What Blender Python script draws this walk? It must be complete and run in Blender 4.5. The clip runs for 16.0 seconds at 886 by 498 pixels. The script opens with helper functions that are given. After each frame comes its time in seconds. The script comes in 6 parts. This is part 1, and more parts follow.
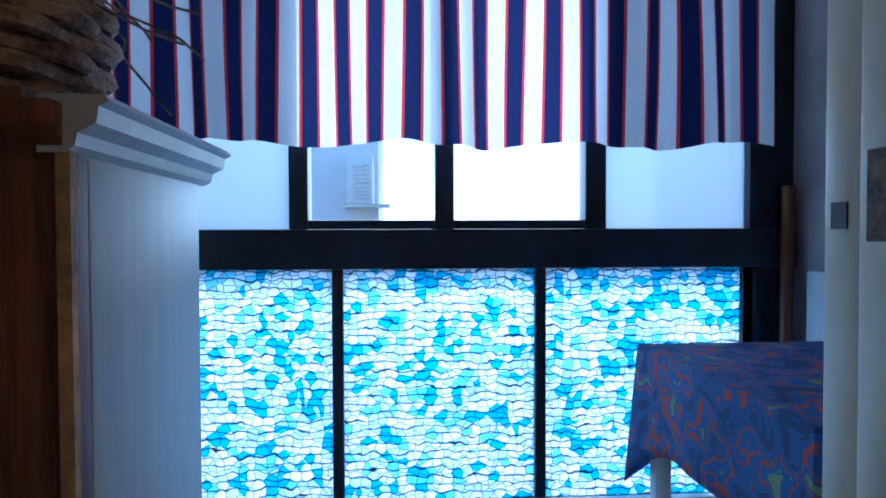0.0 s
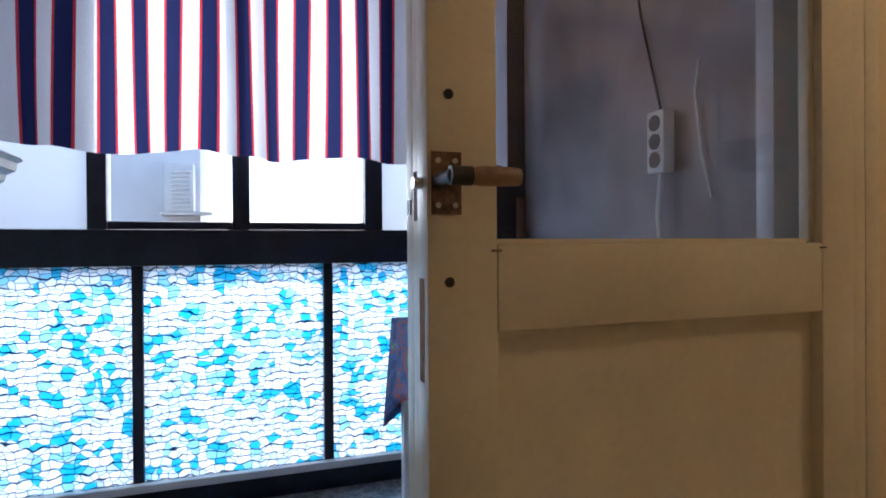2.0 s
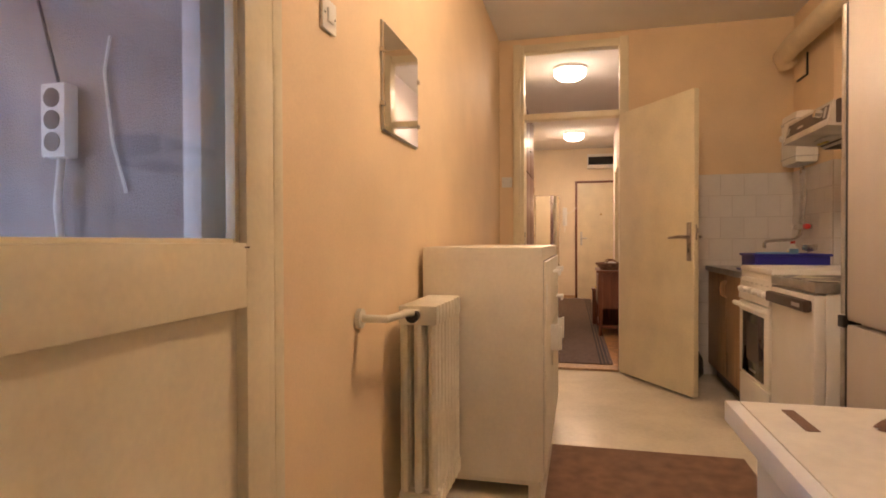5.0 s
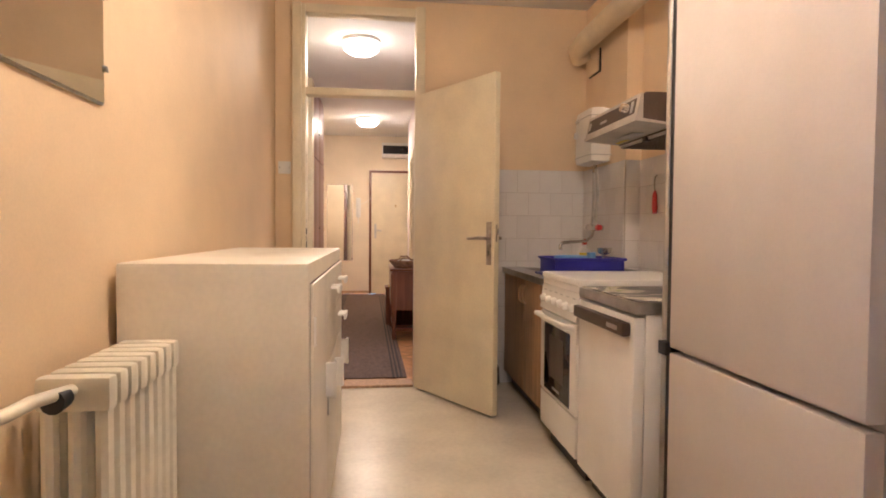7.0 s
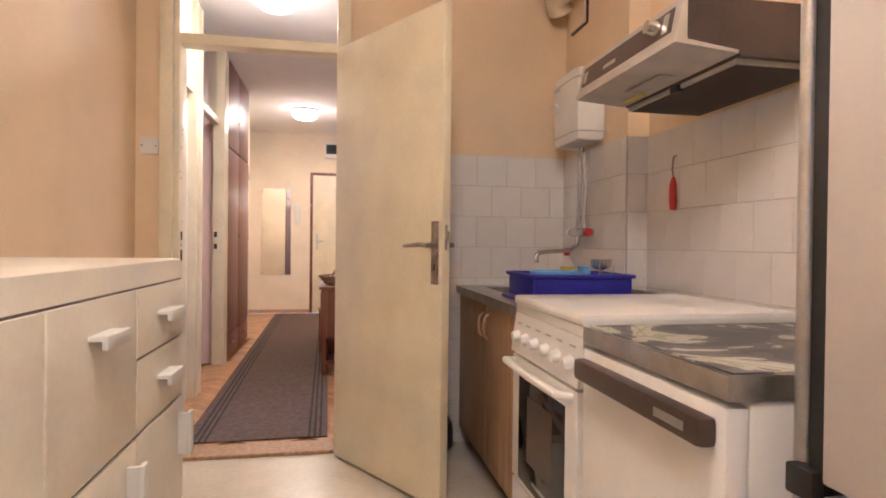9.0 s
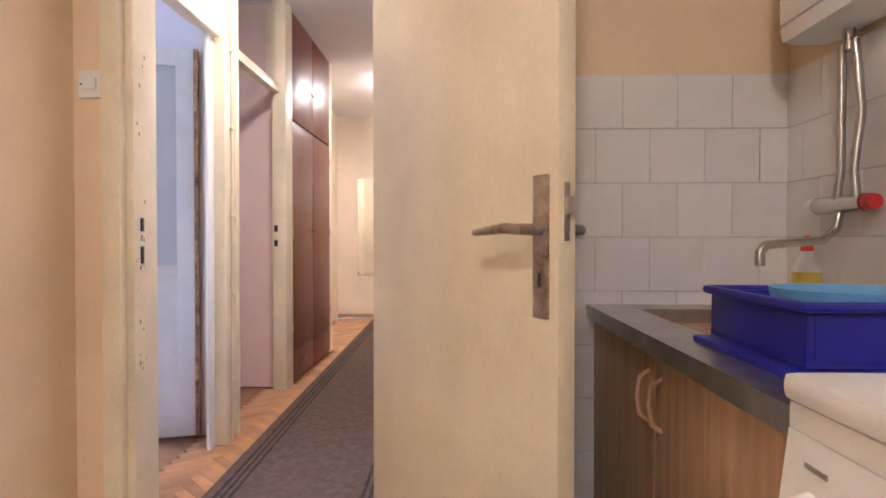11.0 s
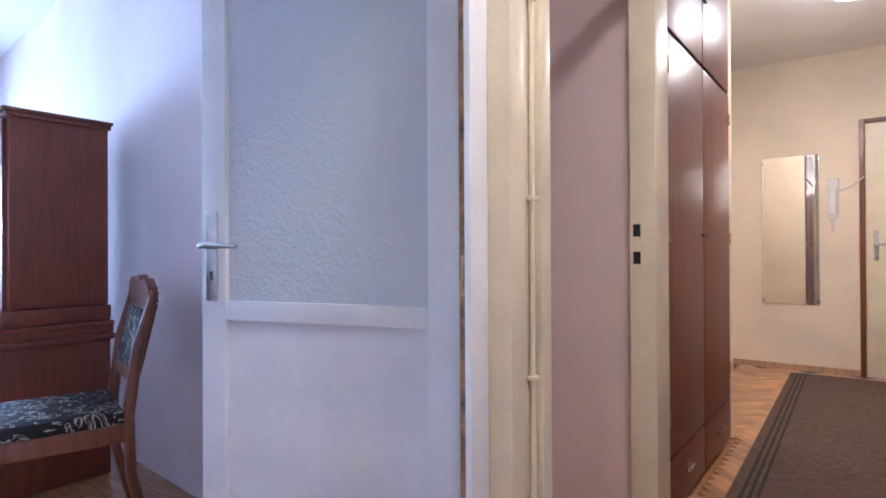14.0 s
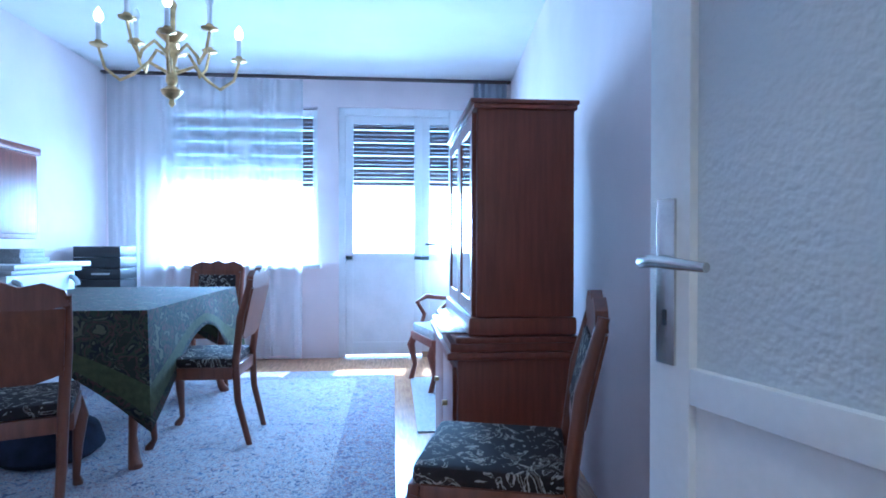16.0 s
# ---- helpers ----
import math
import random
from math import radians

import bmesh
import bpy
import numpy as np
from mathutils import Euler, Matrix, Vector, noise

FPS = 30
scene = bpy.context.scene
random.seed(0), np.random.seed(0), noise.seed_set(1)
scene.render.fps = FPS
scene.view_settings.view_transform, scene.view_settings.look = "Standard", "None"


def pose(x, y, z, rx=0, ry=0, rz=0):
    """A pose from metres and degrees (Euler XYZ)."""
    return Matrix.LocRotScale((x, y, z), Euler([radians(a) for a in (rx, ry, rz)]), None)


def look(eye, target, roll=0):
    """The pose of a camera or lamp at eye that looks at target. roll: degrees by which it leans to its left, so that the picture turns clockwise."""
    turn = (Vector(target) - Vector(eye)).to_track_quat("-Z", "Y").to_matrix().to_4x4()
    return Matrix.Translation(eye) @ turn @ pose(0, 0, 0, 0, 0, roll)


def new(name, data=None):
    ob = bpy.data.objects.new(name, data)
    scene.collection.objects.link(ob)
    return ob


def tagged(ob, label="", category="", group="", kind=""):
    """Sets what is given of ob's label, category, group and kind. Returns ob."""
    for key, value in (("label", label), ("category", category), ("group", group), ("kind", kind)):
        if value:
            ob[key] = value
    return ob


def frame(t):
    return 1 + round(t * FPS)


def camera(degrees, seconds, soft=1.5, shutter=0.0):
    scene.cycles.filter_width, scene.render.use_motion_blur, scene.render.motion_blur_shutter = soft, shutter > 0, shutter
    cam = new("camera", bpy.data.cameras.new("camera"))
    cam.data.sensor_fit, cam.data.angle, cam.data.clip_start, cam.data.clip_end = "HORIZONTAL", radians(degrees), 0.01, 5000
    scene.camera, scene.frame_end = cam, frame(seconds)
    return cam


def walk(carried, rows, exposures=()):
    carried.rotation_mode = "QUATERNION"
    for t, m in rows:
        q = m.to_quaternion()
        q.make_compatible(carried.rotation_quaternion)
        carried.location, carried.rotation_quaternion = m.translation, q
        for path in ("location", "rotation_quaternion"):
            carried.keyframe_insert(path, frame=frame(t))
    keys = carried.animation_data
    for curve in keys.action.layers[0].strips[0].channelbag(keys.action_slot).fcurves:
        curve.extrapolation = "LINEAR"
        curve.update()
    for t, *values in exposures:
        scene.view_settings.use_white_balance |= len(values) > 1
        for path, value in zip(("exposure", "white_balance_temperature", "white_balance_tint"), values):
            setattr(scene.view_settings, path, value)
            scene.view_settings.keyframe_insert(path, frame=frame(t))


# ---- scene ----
LENS = 75.5
cam = camera(LENS, 16.0, soft=1.8)
PATH = [
    (0, (0.336, 0.215, 1.065), (0.453, 2.211, 1.021), -0.2),
    (0.5, (0.323, 0.157, 1.033), (0.56, 2.143, 1.019), 0.1),
    (1, (0.364, 0.046, 1.031), (0.717, 2.015, 1.019), -0.3),
    (1.5, (0.407, -0.074, 1.033), (0.883, 1.868, 1.021), -0.4),
    (2, (0.454, -0.161, 1.022), (1.111, 1.728, 1.015), -0.4),
    (2.5, (0.48, -0.244, 0.999), (1.378, 1.543, 0.995), -0.6),
    (3, (0.494, -0.331, 1.004), (1.598, 1.337, 1.0), -0.6),
    (3.5, (0.476, -0.34, 1.023), (1.819, 1.142, 1.01), -0.5),
    (4, (0.436, -0.209, 1.026), (2.111, 0.883, 1.013), -0.6),
    (4.5, (0.426, -0.075, 1.019), (2.262, 0.719, 1.011), -0.7),
    (5, (0.459, -0.039, 1.026), (2.403, 0.429, 1.0), -0.2),
    (5.2, (0.531, -0.045, 1.024), (2.496, 0.327, 0.997), 0.2),
    (7.3, (1.309, -0.092, 1.1), (3.288, -0.379, 1.047), 0.5),
    (7.5, (1.416, -0.111, 1.078), (3.391, -0.429, 1.04), 0.6),
    (8, (1.676, -0.192, 1.064), (3.641, -0.56, 1.046), 0.8),
    (8.2, (1.774, -0.214, 1.065), (3.738, -0.59, 1.047), 0.7),
    (10.3, (3.003, -0.549, 1.037), (4.995, -0.716, 1.007), 0.3),
    (10.5, (3.122, -0.561, 1.049), (5.119, -0.664, 1.017), 0.3),
    (11, (3.441, -0.578, 1.031), (5.441, -0.524, 1.001), 0.0),
    (11.5, (3.793, -0.57, 1.027), (5.757, -0.193, 0.999), -0.6),
    (12, (4.107, -0.469, 1.028), (5.984, 0.223, 1.008), -0.3),
    (12.5, (4.402, -0.344, 1.052), (6.25, 0.42, 1.033), 0.1),
    (13, (4.723, -0.251, 1.051), (6.528, 0.611, 1.038), -0.1),
    (13.5, (5.001, -0.157, 1.048), (6.692, 0.91, 1.045), -0.1),
    (14, (5.234, -0.012, 1.039), (6.836, 1.186, 1.048), -0.3),
    (14.5, (5.411, 0.126, 1.024), (6.878, 1.485, 1.05), -0.2),
    (15, (5.547, 0.213, 1.08), (6.658, 1.875, 1.051), -0.3),
    (15.5, (5.664, 0.398, 1.094), (6.234, 2.315, 1.076), 0.1),
    (16, (5.736, 0.657, 1.086), (5.911, 2.649, 1.071), 0.1),
]
# rise and fall of the picture's brightness and white balance along the walk
EXPO = [
    (0.0, 1.25, 4500, 2), (1.0, 1.1, 4800, 6), (2.0, 1.5, 6100, 14), (3.0, 1.75, 7300, 20), (4.0, 2.3, 7300, 25), (5.0, 2.8, 6500, 22),
    (7.5, 3.25, 5250, 17), (10.5, 3.55, 4750, 17), (11.5, 3.55, 4700, 16), (13.0, 3.4, 4550, 16), (14.0, 3.15, 4450, 14), (15.2, 2.88, 4100, 5), (16.0, 2.65, 3900, 0),
]
walk(cam, [(t, look(eye, target, roll)) for t, eye, target, roll in PATH], EXPO)

# ---- world, sun and lamps ----
world = bpy.data.worlds.new("sky")
scene.world = world
world.use_nodes = True
wn = world.node_tree.nodes
sky = wn.new("ShaderNodeTexSky")
sky.sky_type, sky.sun_disc = "NISHITA", False
sky.sun_elevation, sky.sun_rotation = radians(60), radians(8)
wn["Background"].inputs["Strength"].default_value = 0.15
world.node_tree.links.new(sky.outputs[0], wn["Background"].inputs[0])
sun = new("sun", bpy.data.lights.new("sun", "SUN"))
sun.data.energy, sun.data.angle, sun.data.color = 4.0, radians(0.5), (1.0, 0.95, 0.88)
sun.matrix_world = look((5.5, 16, 19.2), (4.0, 5.0, 0.0))
WARM = (1.0, 0.72, 0.44)


def bulb(x, y, z, watts, size=0.10):
    """The light of a dome that shines all round."""
    lamp = new("lamp_light", bpy.data.lights.new("lamp_light", "POINT"))
    lamp.data.energy, lamp.data.color, lamp.data.shadow_soft_size = watts, WARM, size
    lamp.location = (x, y, z)


def dome_light(x, y, watts, z=2.53):
    """The downward light of a frosted ceiling dome."""
    lamp = new("lamp_light", bpy.data.lights.new("lamp_light", "AREA"))
    lamp.data.shape, lamp.data.size = "DISK", 0.26
    lamp.data.energy, lamp.data.color = watts, WARM
    lamp.matrix_world = look((x, y, z), (x + 0.001, y, 0))


def window_light(x, y, z, w, h, watts, target):
    lamp = new("window_light", bpy.data.lights.new("window_light", "AREA"))
    lamp.data.shape, lamp.data.size, lamp.data.size_y = "RECTANGLE", w, h
    lamp.data.energy, lamp.data.color = watts, (0.80, 0.90, 1.0)
    lamp.matrix_world = look((x, y, z), target)


bulb(2.50, -0.35, 2.40, 5.4)                # kitchen
dome_light(6.06, 0.06, 1.7)                 # hall, by the kitchen
dome_light(9.43, 0.06, 3.2)                 # hall, by the entrance
window_light(4.3, 6.45, 1.28, 1.3, 0.72, 17, (4.3, 3.4, -0.4))
window_light(5.85, 6.45, 1.32, 1.1, 0.62, 21, (5.6, 3.4, -0.4))
window_light(0.5, 2.5, 1.5, 2.0, 0.9, 11, (0.6, 0.0, 1.0))

# ---- materials ----
def mat(name, color, rough=0.6, metal=0.0, var=0.12, scale=6.0, fine=90.0, bump=0.05, spec=0.5, stretch=(1, 1, 1), dark=None):
    """A surface with broad mottling, fine grain and a little relief."""
    m = bpy.data.materials.new(name)
    m.use_nodes = True
    nt = m.node_tree
    n, l = nt.nodes, nt.links
    b = n["Principled BSDF"]
    b.inputs["Roughness"].default_value, b.inputs["Metallic"].default_value = rough, metal
    b.inputs["Specular IOR Level"].default_value = spec
    tc = n.new("ShaderNodeTexCoord")
    mp = n.new("ShaderNodeMapping")
    mp.inputs["Scale"].default_value = stretch
    l.new(tc.outputs["Object"], mp.inputs[0])
    n1, n2 = n.new("ShaderNodeTexNoise"), n.new("ShaderNodeTexNoise")
    n1.inputs["Scale"].default_value, n1.inputs["Detail"].default_value = scale, 5
    n2.inputs["Scale"].default_value, n2.inputs["Detail"].default_value = fine, 3
    l.new(mp.outputs[0], n1.inputs[0]), l.new(mp.outputs[0], n2.inputs[0])
    mix = n.new("ShaderNodeMix")
    mix.data_type = "RGBA"
    lo = dark or tuple(c * (1 - 2.2 * var) for c in color)
    hi = tuple(min(1, c * (1 + var)) for c in color)
    mix.inputs["A"].default_value, mix.inputs["B"].default_value = (*lo, 1), (*hi, 1)
    add = n.new("ShaderNodeMath")
    add.operation = "MULTIPLY_ADD"
    add.inputs[1].default_value = 0.35
    l.new(n2.outputs[0], add.inputs[0]), l.new(n1.outputs[0], add.inputs[2])
    ramp = n.new("ShaderNodeMapRange")
    ramp.inputs[1].default_value, ramp.inputs[2].default_value = 0.42, 0.86
    l.new(add.outputs[0], ramp.inputs[0]), l.new(ramp.outputs[0], mix.inputs["Factor"])
    l.new(mix.outputs["Result"], b.inputs["Base Color"])
    bp = n.new("ShaderNodeBump")
    bp.inputs["Strength"].default_value, bp.inputs["Distance"].default_value = bump, 0.01
    l.new(n2.outputs[0], bp.inputs["Height"]), l.new(bp.outputs[0], b.inputs["Normal"])
    return m


def piece_mat(name, color, spread, rough, bump=0.03, stretch=(1, 1, 1), fine=60.0, var=0.15):
    """Like mat(), and each piece takes a tone of its own."""
    m = mat(name, color, rough, var=var, scale=9.0, fine=fine, bump=bump, stretch=stretch)
    nt = m.node_tree
    n, l = nt.nodes, nt.links
    info = n.new("ShaderNodeObjectInfo")
    geo = n.new("ShaderNodeNewGeometry")
    s = n.new("ShaderNodeMath")
    s.operation = "ADD"
    l.new(info.outputs["Random"], s.inputs[0]), l.new(geo.outputs["Random Per Island"], s.inputs[1])
    fr = n.new("ShaderNodeMath")
    fr.operation = "FRACT"
    l.new(s.outputs[0], fr.inputs[0])
    mr = n.new("ShaderNodeMapRange")
    mr.inputs[3].default_value, mr.inputs[4].default_value = 1 - spread, 1 + spread
    l.new(fr.outputs[0], mr.inputs[0])
    hsv = n.new("ShaderNodeHueSaturation")
    b = n["Principled BSDF"]
    link = b.inputs["Base Color"].links[0]
    l.new(link.from_socket, hsv.inputs["Color"])
    l.new(mr.outputs[0], hsv.inputs["Value"]), l.new(hsv.outputs[0], b.inputs["Base Color"])
    return m


def nodes_of(name):
    m = bpy.data.materials.new(name)
    m.use_nodes = True
    return m, m.node_tree.nodes, m.node_tree.links, m.node_tree.nodes["Principled BSDF"]


def glow(name, color, strength):
    m, n, l, b = nodes_of(name)
    b.inputs["Base Color"].default_value = (*color, 1)
    b.inputs["Emission Color"].default_value, b.inputs["Emission Strength"].default_value = (*color, 1), strength
    return m


def clear_glass(name, tint=(1, 1, 1), rough=0.0, gloss=0.12):
    """A thin pane: see-through, with a weak reflection."""
    m, n, l, b = nodes_of(name)
    tr, gl, mx, lw, pw = n.new("ShaderNodeBsdfTransparent"), n.new("ShaderNodeBsdfGlossy"), n.new("ShaderNodeMixShader"), n.new("ShaderNodeLayerWeight"), n.new("ShaderNodeMath")
    tr.inputs[0].default_value = (*tint, 1)
    gl.inputs["Roughness"].default_value = rough
    lw.inputs[0].default_value = 0.3
    pw.operation, pw.inputs[1].default_value = "MULTIPLY", 0.45
    l.new(lw.outputs["Facing"], pw.inputs[0]), l.new(pw.outputs[0], mx.inputs[0]), l.new(tr.outputs[0], mx.inputs[1]), l.new(gl.outputs[0], mx.inputs[2])
    l.new(mx.outputs[0], n["Material Output"].inputs[0])
    return m


def thin_cloth(name, color, see, scale=300.0):
    """Cloth that lets light through; see: the share of open weave."""
    m, n, l, b = nodes_of(name)
    tl, df, tr = n.new("ShaderNodeBsdfTranslucent"), n.new("ShaderNodeBsdfDiffuse"), n.new("ShaderNodeBsdfTransparent")
    m1, m2 = n.new("ShaderNodeMixShader"), n.new("ShaderNodeMixShader")
    tl.inputs[0].default_value = df.inputs[0].default_value = (*color, 1)
    m1.inputs[0].default_value, m2.inputs[0].default_value = 0.5, see
    l.new(df.outputs[0], m1.inputs[1]), l.new(tl.outputs[0], m1.inputs[2])
    l.new(m1.outputs[0], m2.inputs[1]), l.new(tr.outputs[0], m2.inputs[2])
    l.new(m2.outputs[0], n["Material Output"].inputs[0])
    return m


def ramp_of(n, stops, constant=False):
    r = n.new("ShaderNodeValToRGB")
    r.color_ramp.interpolation = "CONSTANT" if constant else "LINEAR"
    e = r.color_ramp.elements
    while len(e) < len(stops):
        e.new(0.5)
    for k, (p, c) in zip(e, stops):
        k.position, k.color = p, (*c, 1)
    return r


def stripe_cloth():
    """Navy, red and white awning stripes, running down the cloth (u is the arc length in metres)."""
    m, n, l, b = nodes_of("striped_cloth")
    uv, sep, mul, fr = n.new("ShaderNodeUVMap"), n.new("ShaderNodeSeparateXYZ"), n.new("ShaderNodeMath"), n.new("ShaderNodeMath")
    mul.operation, mul.inputs[1].default_value, fr.operation = "MULTIPLY", 1 / 0.128, "FRACT"
    l.new(uv.outputs[0], sep.inputs[0]), l.new(sep.outputs[0], mul.inputs[0]), l.new(mul.outputs[0], fr.inputs[0])
    white, red, navy = (0.80, 0.80, 0.84), (0.52, 0.045, 0.06), (0.018, 0.022, 0.075)
    r = ramp_of(n, [(0, white), (0.46, red), (0.53, navy), (0.93, red)], True)
    l.new(fr.outputs[0], r.inputs[0])
    tex = n.new("ShaderNodeTexNoise")
    tex.inputs["Scale"].default_value = 220
    mx = n.new("ShaderNodeMix")
    mx.data_type, mx.blend_type = "RGBA", "MULTIPLY"
    mx.inputs["Factor"].default_value = 0.35
    l.new(r.outputs[0], mx.inputs["A"]), l.new(tex.outputs[0], mx.inputs["B"])
    tl, df, ms = n.new("ShaderNodeBsdfTranslucent"), n.new("ShaderNodeBsdfDiffuse"), n.new("ShaderNodeMixShader")
    ms.inputs[0].default_value = 0.5
    l.new(mx.outputs["Result"], tl.inputs[0]), l.new(mx.outputs["Result"], df.inputs[0])
    l.new(df.outputs[0], ms.inputs[1]), l.new(tl.outputs[0], ms.inputs[2]), l.new(ms.outputs[0], n["Material Output"].inputs[0])
    return m


def mosaic_film():
    """Adhesive film on glass: white and turquoise shards, thin dark wavy lines."""
    m, n, l, b = nodes_of("mosaic_film")
    tc, mp, nz, mx0 = n.new("ShaderNodeTexCoord"), n.new("ShaderNodeMapping"), n.new("ShaderNodeTexNoise"), n.new("ShaderNodeMix")
    mp.inputs["Scale"].default_value = (34, 1, 36)
    mx0.data_type, mx0.blend_type = "RGBA", "LINEAR_LIGHT"
    mx0.inputs["Factor"].default_value = 0.004
    nz.inputs["Scale"].default_value = 11
    l.new(tc.outputs["Object"], nz.inputs[0]), l.new(tc.outputs["Object"], mx0.inputs["A"]), l.new(nz.outputs[1], mx0.inputs["B"])
    l.new(mx0.outputs["Result"], mp.inputs[0])
    cell = n.new("ShaderNodeTexVoronoi")
    cell.voronoi_dimensions = "2D"
    cell.inputs["Scale"].default_value = 1.0
    cell.distance = "MANHATTAN"
    sep, cmb = n.new("ShaderNodeSeparateXYZ"), n.new("ShaderNodeCombineXYZ")
    l.new(mp.outputs[0], sep.inputs[0]), l.new(sep.outputs[0], cmb.inputs[0]), l.new(sep.outputs[2], cmb.inputs[1])
    l.new(cmb.outputs[0], cell.inputs[0])
    sc = n.new("ShaderNodeSeparateColor")
    l.new(cell.outputs["Color"], sc.inputs[0])
    r = ramp_of(n, [(0, (0.92, 0.95, 0.98)), (0.45, (0.78, 0.90, 0.97)), (0.66, (0.45, 0.78, 0.92)), (0.78, (0.10, 0.60, 0.82)), (0.95, (0.66, 0.78, 0.88))], True)
    l.new(sc.outputs[0], r.inputs[0])
    wv = n.new("ShaderNodeTexWave")
    wv.bands_direction = "Z"
    wv.inputs["Scale"].default_value, wv.inputs["Distortion"].default_value = 12.0, 5.0
    wv.inputs["Detail Scale"].default_value, wv.inputs["Detail"].default_value = 1.6, 1.0
    l.new(tc.outputs["Object"], wv.inputs[0])
    line = ramp_of(n, [(0, (1, 1, 1)), (0.93, (1, 1, 1)), (0.965, (0.05, 0.07, 0.12))])
    l.new(wv.outputs["Fac"], line.inputs[0])
    edge = n.new("ShaderNodeTexVoronoi")
    edge.voronoi_dimensions, edge.feature = "2D", "DISTANCE_TO_EDGE"
    edge.inputs["Scale"].default_value = 1.0
    l.new(cmb.outputs[0], edge.inputs[0])
    seam = ramp_of(n, [(0, (0.20, 0.32, 0.44)), (0.035, (0.30, 0.42, 0.55)), (0.07, (1, 1, 1))])
    l.new(edge.outputs["Distance"], seam.inputs[0])
    mul0 = n.new("ShaderNodeMix")
    mul0.data_type, mul0.blend_type = "RGBA", "MULTIPLY"
    mul0.inputs["Factor"].default_value = 1.0
    l.new(r.outputs[0], mul0.inputs["A"]), l.new(seam.outputs[0], mul0.inputs["B"])
    mul = n.new("ShaderNodeMix")
    mul.data_type, mul.blend_type = "RGBA", "MULTIPLY"
    mul.inputs["Factor"].default_value = 1.0
    l.new(mul0.outputs["Result"], mul.inputs["A"]), l.new(line.outputs[0], mul.inputs["B"])
    tl, df, gl = n.new("ShaderNodeBsdfTranslucent"), n.new("ShaderNodeBsdfDiffuse"), n.new("ShaderNodeMixShader")
    gl.inputs[0].default_value = 0.85
    l.new(mul.outputs["Result"], tl.inputs[0]), l.new(mul.outputs["Result"], df.inputs[0])
    l.new(df.outputs[0], gl.inputs[1]), l.new(tl.outputs[0], gl.inputs[2]), l.new(gl.outputs[0], n["Material Output"].inputs[0])
    return m


def patterned(name, stops, scale, rough=0.85, stretch=(1, 1, 1), warp=1.5, bump=0.15):
    """Woven or printed floral figures: warped cells in a few colours."""
    m, n, l, b = nodes_of(name)
    tc, mp, nz = n.new("ShaderNodeTexCoord"), n.new("ShaderNodeMapping"), n.new("ShaderNodeTexNoise")
    mp.inputs["Scale"].default_value = stretch
    nz.inputs["Scale"].default_value, nz.inputs["Detail"].default_value = scale, 2.5
    nz.inputs["Distortion"].default_value = warp
    l.new(tc.outputs["Object"], mp.inputs[0]), l.new(mp.outputs[0], nz.inputs[0])
    r = ramp_of(n, stops, True)
    l.new(nz.outputs[0], r.inputs[0])
    fine = n.new("ShaderNodeTexNoise")
    fine.inputs["Scale"].default_value = 260
    mx = n.new("ShaderNodeMix")
    mx.data_type, mx.blend_type = "RGBA", "MULTIPLY"
    mx.inputs["Factor"].default_value = 0.4
    l.new(tc.outputs["Object"], fine.inputs[0])
    l.new(r.outputs[0], mx.inputs["A"]), l.new(fine.outputs[0], mx.inputs["B"])
    l.new(mx.outputs["Result"], b.inputs["Base Color"])
    b.inputs["Roughness"].default_value = rough
    bp = n.new("ShaderNodeBump")
    bp.inputs["Strength"].default_value, bp.inputs["Distance"].default_value = bump, 0.004
    l.new(fine.outputs[0], bp.inputs["Height"]), l.new(bp.outputs[0], b.inputs["Normal"])
    return m


PEACH = mat("peach_wall", (0.80, 0.62, 0.40), 0.62, var=0.05, scale=2.2, fine=160, bump=0.05)
CREAM = mat("cream_wall", (0.80, 0.70, 0.54), 0.7, var=0.05, scale=2.2, fine=160, bump=0.05)
PINK = mat("pale_pink_wall", (0.80, 0.71, 0.70), 0.75, var=0.04, scale=2.0, fine=150, bump=0.04)
PLASTER = mat("white_ceiling", (0.80, 0.79, 0.77), 0.9, var=0.04, scale=1.6, fine=140, bump=0.04)
GREY = mat("grey_render", (0.42, 0.38, 0.38), 0.95, var=0.14, scale=5, fine=220, bump=0.5)
OLDPAINT = mat("cream_gloss_paint", (0.76, 0.68, 0.49), 0.34, var=0.06, scale=4, fine=70, bump=0.03)
IVORY = mat("ivory_gloss_paint", (0.77, 0.73, 0.60), 0.32, var=0.07, scale=5, fine=60, bump=0.03)
WHITE = mat("white_gloss_paint", (0.80, 0.80, 0.80), 0.3, var=0.04, scale=5, fine=60, bump=0.02)
# white paint of the balcony cupboard, greyed: its shade is in the base colour
CUPSHADED = mat("shaded_white_brushed_paint", (0.42, 0.43, 0.46), 0.45, var=0.10, scale=7, fine=60, bump=0.08, stretch=(1, 1, 0.12))
ENAMEL = mat("white_enamel", (0.82, 0.80, 0.75), 0.28, var=0.03, scale=5, fine=120, bump=0.01)
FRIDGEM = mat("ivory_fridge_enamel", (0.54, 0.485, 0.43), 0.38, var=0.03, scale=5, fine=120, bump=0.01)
CABINET = mat("ivory_lacquer", (0.80, 0.75, 0.64), 0.35, var=0.05, scale=4, fine=70, bump=0.02)
CHROME = mat("worn_chrome", (0.62, 0.60, 0.57), 0.24, 1.0, var=0.12, scale=20, fine=150, bump=0.02)
STEEL = mat("brushed_steel", (0.55, 0.54, 0.52), 0.33, 1.0, var=0.1, scale=16, fine=200, bump=0.03)
